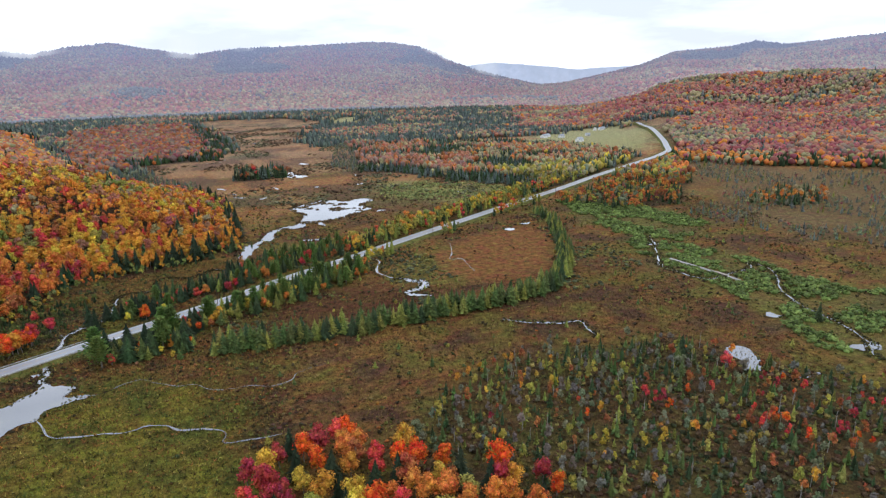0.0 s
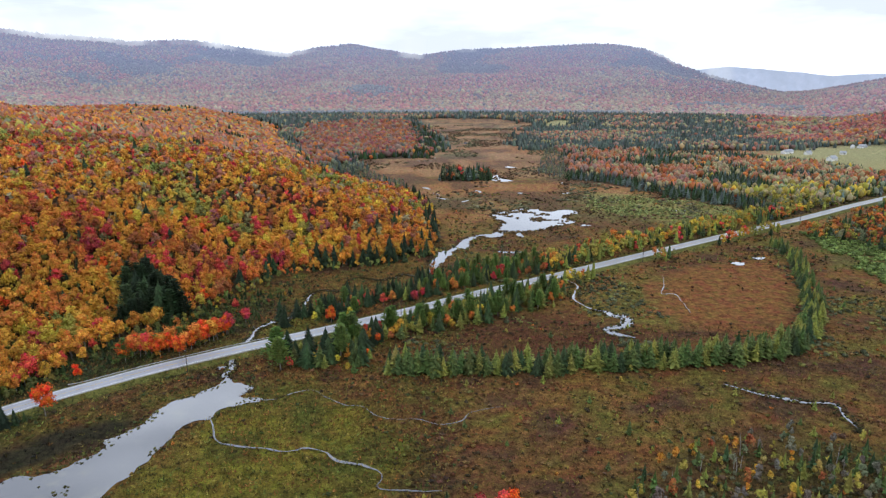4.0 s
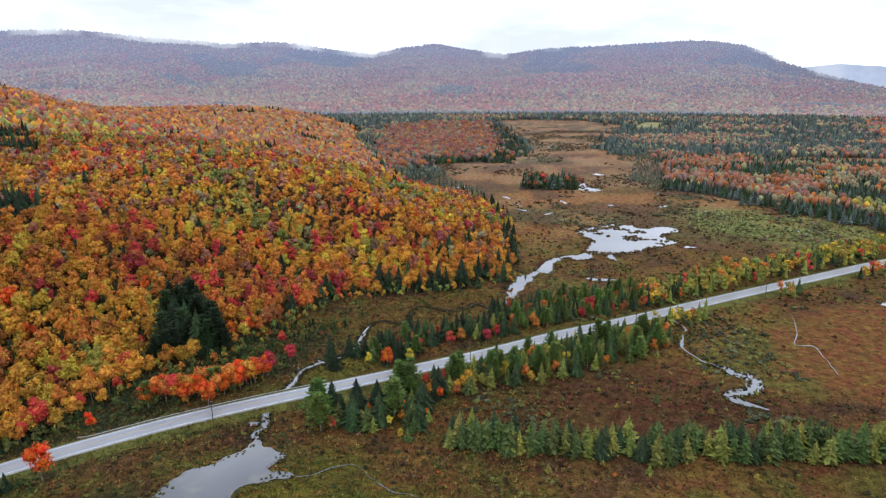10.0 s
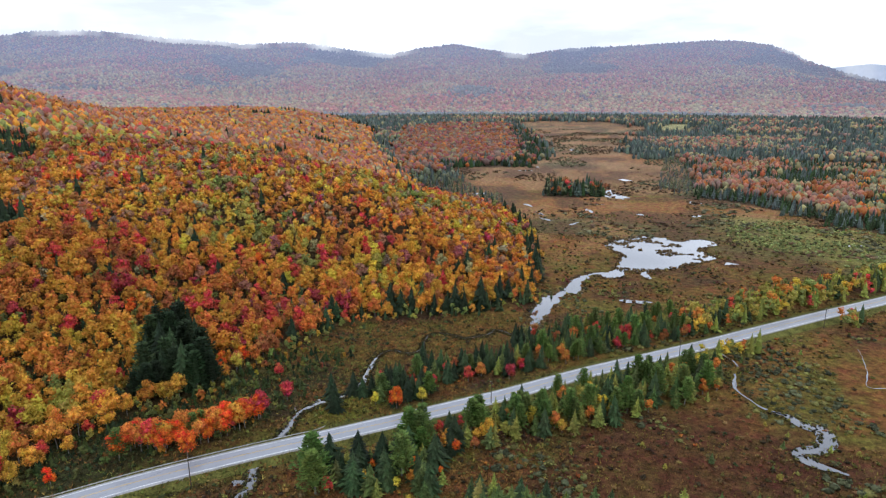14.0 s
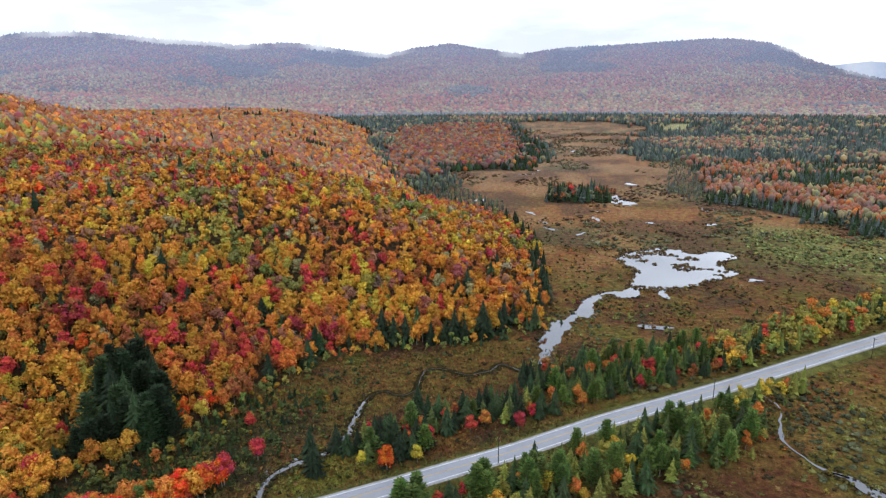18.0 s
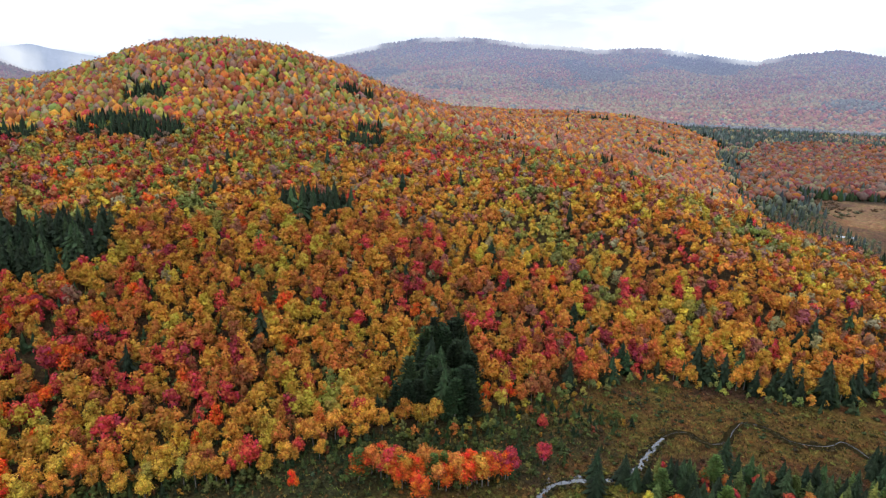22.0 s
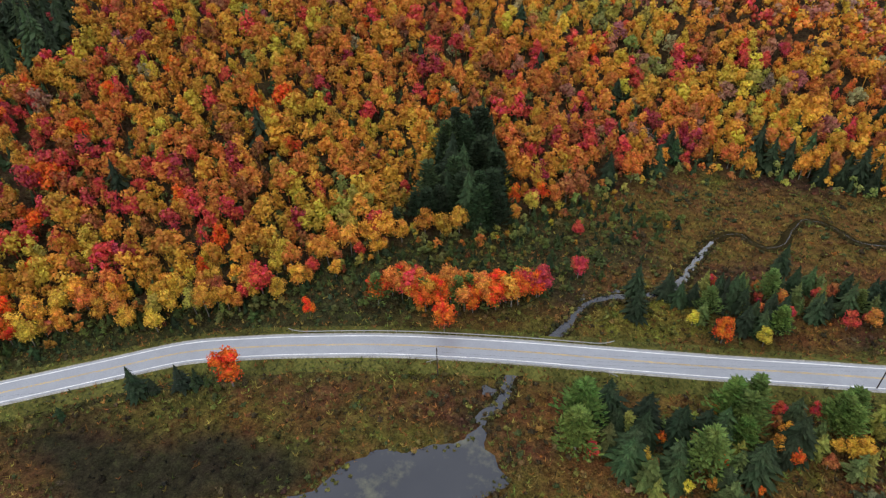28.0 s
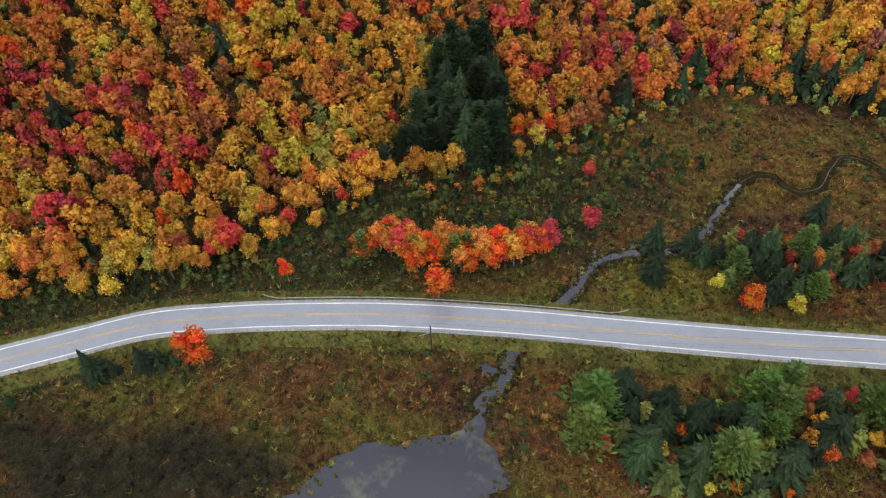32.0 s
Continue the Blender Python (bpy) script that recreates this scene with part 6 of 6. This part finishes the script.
for k in range(120):
    while True:
        x_, y_ = rng.uniform(20, 300), rng.uniform(20, 215)
        if inside(np.array([x_]), np.array([y_]), SCRUB)[0]:
            break
    ob = tagged(new("dead_tree", SNAGS[k % 4]), "bare grey dead tree standing in the scrub", "dead tree", "dead trees in the marsh")
    s = 0.6 + 0.6 * rng.random()
    ob.matrix_basis = Matrix.LocRotScale((x_, y_, 0), Euler((rng.normal(0, 0.05), rng.normal(0, 0.05), rng.random() * 6)), (s, s, s))

# ---- grass tufts along the road and pond ----
rng = np.random.default_rng(61)


def tuft(seed):
    r = np.random.default_rng(seed)
    v, f = [], []
    for k in range(5):
        a, l = r.random() * 6.3, 0.25 + 0.45 * r.random()
        c, s_ = math.cos(a), math.sin(a)
        v += [(-s_ * 0.09, c * 0.09, 0), (s_ * 0.09, -c * 0.09, 0), (c * l, s_ * l, 0.45 + 0.4 * r.random())]
        f.append((3 * k, 3 * k + 1, 3 * k + 2))
    return np.array(v), np.array(f)


TUFTS = [tuft(600 + k) for k in range(5)]
x, y = scatter(rng, (-240, 120), (0, 405), 1.2)
d = line_distance(x, y, ROAD)[0]
ok = (d > 5.3) & (rng.random(len(x)) > 0.75 * within(x, y, FLOODED, 8)) & ~inside(x, y, NEAR_POND) & (hill_inset(x, y) < 2) & (line_distance(x, y, BROOK)[0] > 0.9) & (rng.random(len(x)) < 0.7)
x, y, d = x[ok], y[ok], d[ok]
patch = value_noise(x, y, 7, 63)
kinds = np.select([patch + 0.3 * rng.random(len(x)) < 0.60, patch + 0.3 * rng.random(len(x)) < 0.74], [0, 1], 2)
tone = np.where((kinds == 0)[:, None], [0.21, 0.095, 0.026], np.where((kinds == 1)[:, None], [0.20, 0.155, 0.036], [0.11, 0.135, 0.026]))
tone = np.where((rng.random(len(x)) < 0.4)[:, None], cover(x, y), tone) * (0.2 + 1.35 * rng.random((len(x), 1))) * (1 - 0.6 * within(x, y, FLOODED, 8))[:, None]
z = np.where(d < 10.5, np.interp(d, [4.7, 5.6, 8.5, 10.5], [1.3, 1.1, 0.1, -0.4]), land(x, y))
massed("marsh_grass", TUFTS, np.c_[x, y, np.maximum(z, land(x, y)) - 0.05], np.c_[1.1 + 1.2 * rng.random(len(x)), 0.8 + 0.8 * rng.random(len(x))], rng.random(len(x)) * 6.3, rng.integers(0, 5, len(x)), tone, BUSH, "tussocks of yellow and brown marsh grass", "grass")

# ---- guard rails ----
def guard_rail(first, last, side):
    """A steel beam on posts along the edge of the road."""
    a = np.argmin(np.hypot(*(ROAD_LINE - first).T))
    b = np.argmin(np.hypot(*(ROAD_LINE - last).T))
    line = smooth_line([tuple(p) for p in ROAD_LINE[a:b + 1]], 1.0)
    n = across(line) * side
    edge = line + n * 4.95
    out = np.linspace(0, 1, 6)[:, None] ** 2
    edge[:6] += n[:6] * 1.4 * out[::-1]
    edge[-6:] += n[-6:] * 1.4 * out
    base = tagged(new("guard_rail"), "galvanised steel guard rail on posts beside the road", "guard rail", "guard rails")
    prof = [(0.0, 0.46), (0.07, 0.52), (0.07, 0.57), (0.0, 0.62), (0.07, 0.67), (0.07, 0.72), (0.0, 0.78), (-0.02, 0.78), (-0.02, 0.46)]
    v, f = ribbon([np.c_[edge - n * o, np.full(len(edge), 1.3 + h)] for o, h in prof])
    part("beam", tri_mesh("beam", v, f, STEEL), STEEL, base, "corrugated steel beam")
    bm = bmesh.new()
    bmesh.ops.create_cube(bm, size=1, matrix=Matrix.Diagonal((0.16, 0.2, 1.5, 1)))
    bmesh.ops.bevel(bm, geom=bm.edges[:], offset=0.015, segments=1, affect="EDGES")
    me = bpy.data.meshes.new("post")
    bm.to_mesh(me)
    bm.free()
    for k in range(1, len(edge) - 1, 2):
        post = part("post", me, PLANK, base)
        q = edge[k] + n[k] * 0.1
        post.matrix_basis = pose(q[0], q[1], 1.3, 0, 0, math.degrees(math.atan2(n[k][1], n[k][0])))


guard_rail((-157, 218), (-85, 274), -1)
guard_rail((-126, 244), (-86, 275), 1)

# ---- utility line ----
POLES = [(-208, 131), (-116, 238), (-29, 306.5), (50, 362.5), (129, 416.5), (211, 474), (298, 539)]


def utility_pole(x, y, turn):
    base = tagged(new("utility_pole"), "dark wooden utility pole with a crossarm beside the road", "utility pole", "utility poles")
    v, f = stem([(0, 0, -0.6), (0, 0, 5), (0, 0, 10.4)], [0.17, 0.15, 0.11], 8)
    part("pole", tri_mesh("pole", v, f, POLE_WOOD), POLE_WOOD, base)
    bm = bmesh.new()
    bmesh.ops.create_cube(bm, size=1, matrix=pose(0, 0.13, 9.7) @ Matrix.Diagonal((2.2, 0.1, 0.12, 1)))
    arm = part("crossarm", bm, POLE_WOOD, base)
    for k in (-1.0, 0.0, 1.0):
        bm = bmesh.new()
        bmesh.ops.create_cone(bm, cap_ends=True, segments=8, radius1=0.06, radius2=0.035, depth=0.2, matrix=pose(k, 0.13, 9.86 if k else 10.5))
        part("insulator", bm, WHITE_WALL, arm if k else base, "pale ceramic insulator")
    base.matrix_basis = pose(x, y, 0.2, 0, 0, turn)
    return base


heads = []
for k, (x_, y_) in enumerate(POLES):
    ax, ay = POLES[max(0, k - 1)]
    bx, by = POLES[min(len(POLES) - 1, k + 1)]
    turn = math.degrees(math.atan2(by - ay, bx - ax)) - 90
    utility_pole(x_, y_, turn)
    c, s = math.cos(radians(turn)), math.sin(radians(turn))
    heads.append([(x_ + c * o - s * 0.13, y_ + s * o + c * 0.13, 0.2 + h) for o, h in ((-1.0, 9.97), (1.0, 9.97), (0.0, 7.6))])
for k, (one, two) in enumerate(zip(heads[:-1], heads[1:])):
    span_ = tagged(new("overhead_wires"), "thin sagging overhead wires between two poles", "wires", "overhead wires")
    for p, q in zip(one, two):
        t = np.linspace(0, 1, 17)[:, None]
        line = np.array(p) * (1 - t) + np.array(q) * t
        line[:, 2] -= 4 * 1.6 * (t * (1 - t))[:, 0]
        v, f = stem(line, [0.022] * 17, 4)
        part("wire", tri_mesh("wire", v, f, CABLE), CABLE, span_)


# ---- houses by the far fields ----
def house(x, y, turn, long, deep, tall, label):
    base = tagged(new("house"), label, "house", "houses by the fields")
    bm = bmesh.new()
    bmesh.ops.create_cube(bm, size=1, matrix=pose(0, 0, tall / 2) @ Matrix.Diagonal((long, deep, tall, 1)))
    for s in (-1, 1):
        bm.faces.new([bm.verts.new((s * long / 2, -deep / 2, tall)), bm.verts.new((s * long / 2, deep / 2, tall)), bm.verts.new((s * long / 2, 0, tall + deep * 0.42))])
    wall = part("wall", bm, WHITE_WALL, base)
    v, f = ribbon([np.array([(-long / 2 - 0.4, yy, zz), (long / 2 + 0.4, yy, zz)]) for yy, zz in ((-deep / 2 - 0.5, tall - 0.2), (0, tall + deep * 0.42 + 0.1), (deep / 2 + 0.5, tall - 0.2), (deep / 2 + 0.5, tall + 0.0), (0, tall + deep * 0.42 + 0.35), (-deep / 2 - 0.5, tall + 0.0))])
    part("roof", tri_mesh("roof", v, f, ROOFING), ROOFING, base, "grey metal gable roof")
    for s in (-1, 1):
        for k in range(3):
            bm = bmesh.new()
            bmesh.ops.create_cube(bm, size=1, matrix=pose(long * (k - 1) * 0.3, s * deep / 2, tall * 0.55) @ Matrix.Diagonal((1.0, 0.1, 1.4, 1)))
            window = part("window", bm, WHITE_WALL, base)
            bm = bmesh.new()
            bmesh.ops.create_cube(bm, size=1, matrix=pose(long * (k - 1) * 0.3, s * (deep / 2 + 0.03), tall * 0.55) @ Matrix.Diagonal((0.8, 0.1, 1.2, 1)))
            part("pane", bm, DARK_GLASS, window, "dark window pane")
    bm = bmesh.new()
    bmesh.ops.create_cube(bm, size=1, matrix=pose(long * 0.15, -deep / 2, 1.05) @ Matrix.Diagonal((1.0, 0.12, 2.1, 1)))
    part("door", bm, POLE_WOOD, base)
    z = float(land(np.array([x]), np.array([y]))[0])
    base.matrix_basis = pose(x, y, z - 0.2, 0, 0, turn)


house(554, 1091, 35, 26, 8, 4.0, "long low white building beside a far field")
house(579, 1072, 20, 11, 7, 4.0, "white clapboard farmhouse beside a far field")
house(575, 993, 30, 15, 9, 4.4, "grey-roofed white barn beside a far field")
house(641, 1080, -15, 9, 6, 3.2, "low white outbuilding beside a far field")
house(730, 1177, 10, 14, 8, 4.2, "white house with a grey roof by the fields")
house(716, 1182, 60, 10, 7, 4.0, "small white barn by the fields")

# ---- old causeway trail with a plank bridge ----
trail_line = smooth_line(TRAIL, 1.5)
tn = across(trail_line)
v, f = ribbon([np.c_[trail_line + tn * o, np.full(len(trail_line), h)] for o, h in ((-1.3, 0.2), (-0.5, 0.7), (0.5, 0.7), (1.3, 0.2))])
tagged(new("trail", tri_mesh("trail", v, f[:, ::-1], GRAVEL)), "pale gravel trail on a low bank across the marsh", "path", kind="structure")
bridge = tagged(new("plank_bridge"), "weathered plank bridge carrying the trail over a brook", "bridge")
bm = bmesh.new()
bmesh.ops.create_cube(bm, size=1, matrix=Matrix.Diagonal((2.4, 0.5, 0.12, 1)))
plank = bpy.data.meshes.new("plank")
bm.to_mesh(plank)
bm.free()
for k in range(16):
    part("plank", plank, PLANK, bridge).matrix_basis = pose(0, -4.2 + 0.56 * k, 0)
for s in (-1, 1):
    bm = bmesh.new()
    bmesh.ops.create_cube(bm, size=1, matrix=pose(s * 1.0, 0, -0.2) @ Matrix.Diagonal((0.25, 9, 0.3, 1)))
    part("beam", bm, PLANK, bridge)
bridge.matrix_basis = pose(269.7, 257, 0.95, 0, 0, 10)

# ---- tussocks on the open marsh ----
rng = np.random.default_rng(91)
x, y = scatter(rng, (-60, 130), (230, 300), 2.0)
ok = (rng.random(len(x)) < 0.8) & ~inside(x, y, MEADOW) & (line_distance(x, y, ROAD)[0] > 11) & (line_distance(x, y, E_CREEK)[0] > 1.5) & (line_distance(x, y, S_BROOK)[0] > 2)
x, y = x[ok], y[ok]
straw = np.clip((value_noise(x, y, 12, 92) - 0.4) * 4, 0, 1)[:, None]
tone = (np.array([0.20, 0.15, 0.032]) * straw + np.array([0.13, 0.064, 0.021]) * (1 - straw)) * (0.35 + 1.0 * rng.random((len(x), 1)))
massed("marsh_tussocks", TUFTS, np.c_[x, y, land(x, y) - 0.05], np.c_[1.2 + 0.9 * rng.random(len(x)), 0.8 + 0.8 * rng.random(len(x))], rng.random(len(x)) * 6.3, rng.integers(0, 5, len(x)), tone, BUSH, "straw-yellow and rust tussocks on the open marsh", "grass")

# ---- sedge leaning over the brooks ----
rng = np.random.default_rng(81)
x, y = [], []
for line, reach, dense, clear in ((BROOK[:18], 2.4, 5, 0.5), (BROOK[17:], 2.0, 4, 1.1), (S_BROOK, 2.0, 3, 1.7), (E_CREEK, 1.8, 3, 1.0), (TRAIL_BROOK, 2.0, 3, 0.8)):
    way = smooth_line(line, 1.0)
    side = across(way)
    for k in range(dense):
        o = rng.choice([-1, 1], len(way)) * (clear + reach * rng.random(len(way)) ** 1.4)
        q = way + side * o[:, None] + rng.normal(0, 0.4, way.shape)
        x.append(q[:, 0])
        y.append(q[:, 1])
x, y = np.concatenate(x), np.concatenate(y)
ok = (line_distance(x, y, ROAD)[0] > 9) & ~inside(x, y, NEAR_POND) & ~inside(x, y, BIG_POND) & (line_distance(x, y, BROOK[:18])[0] > 2.2)
x, y = x[ok], y[ok]
s = 0.3 + 0.5 * rng.random(len(x)) ** 1.5
sedge = np.where((rng.random(len(x)) < 0.4)[:, None], [0.040, 0.042, 0.016], np.where((rng.random(len(x)) < 0.4)[:, None], [0.13, 0.125, 0.03], [0.08, 0.058, 0.022]))
massed("brook_sedge", BUSHES, np.c_[x, y, np.full(len(x), 0.2)], np.c_[s * 1.15, s], rng.random(len(x)) * 6.3, rng.integers(0, 6, len(x)), sedge * (0.6 + 0.8 * rng.random((len(x), 1))), BUSH, "dark and straw-coloured sedge leaning over the brooks", "sedge")

# ---- reed islets in the ponds ----
rng = np.random.default_rng(71)
CLUMP = [joined([lump(np.random.default_rng(700 + k), BALL20, (0, 0, 0.05), (1, 1, 0.35), 0.35), cards(np.random.default_rng(710 + k), np.random.default_rng(720 + k).normal(0, 0.5, (12, 3)) * (1, 1, 0.2) + (0, 0, 0.4), np.tile([0, 0, 1.0], (12, 1)), 0.7, False)]) for k in range(4)]
x, y = scatter(rng, (-170, 100), (130, 640), 1.9)
d_big = line_distance(x, y, BIG_POND + BIG_POND[:1])[0]
d_near = line_distance(x, y, NEAR_POND + NEAR_POND[:1])[0]
big, small = inside(x, y, BIG_POND), inside(x, y, NEAR_POND)
patch = value_noise(x, y, 9, 77)
ok = (big & (y > 500) & (((patch > 0.645) & (d_big > 3)) | ((d_big < 2.5) & (patch > 0.5)))) | (small & (d_near < 2.5) & (patch > 0.55)) | (small & (patch > 0.78) & (y < 190))
ok |= (~big & (d_big < 2.5) & (patch > 0.4)) | (~small & (d_near < 2.5) & (patch > 0.4))
x, y = x[ok], y[ok]
s = np.where(y < 300, 0.18 + 0.3 * rng.random(len(x)), 0.45 + 0.6 * rng.random(len(x)))
massed("pond_reeds", CLUMP, np.c_[x, y, np.full(len(x), 0.34)], np.c_[s * 1.3, s], rng.random(len(x)) * 6.3, rng.integers(0, 4, len(x)), np.where((y < 300)[:, None], [0.085, 0.080, 0.024], [0.13, 0.085, 0.035]) * (0.5 + rng.random((len(x), 1))), BUSH, "brown reed islets and sedge at the ponds' edges", "reeds")
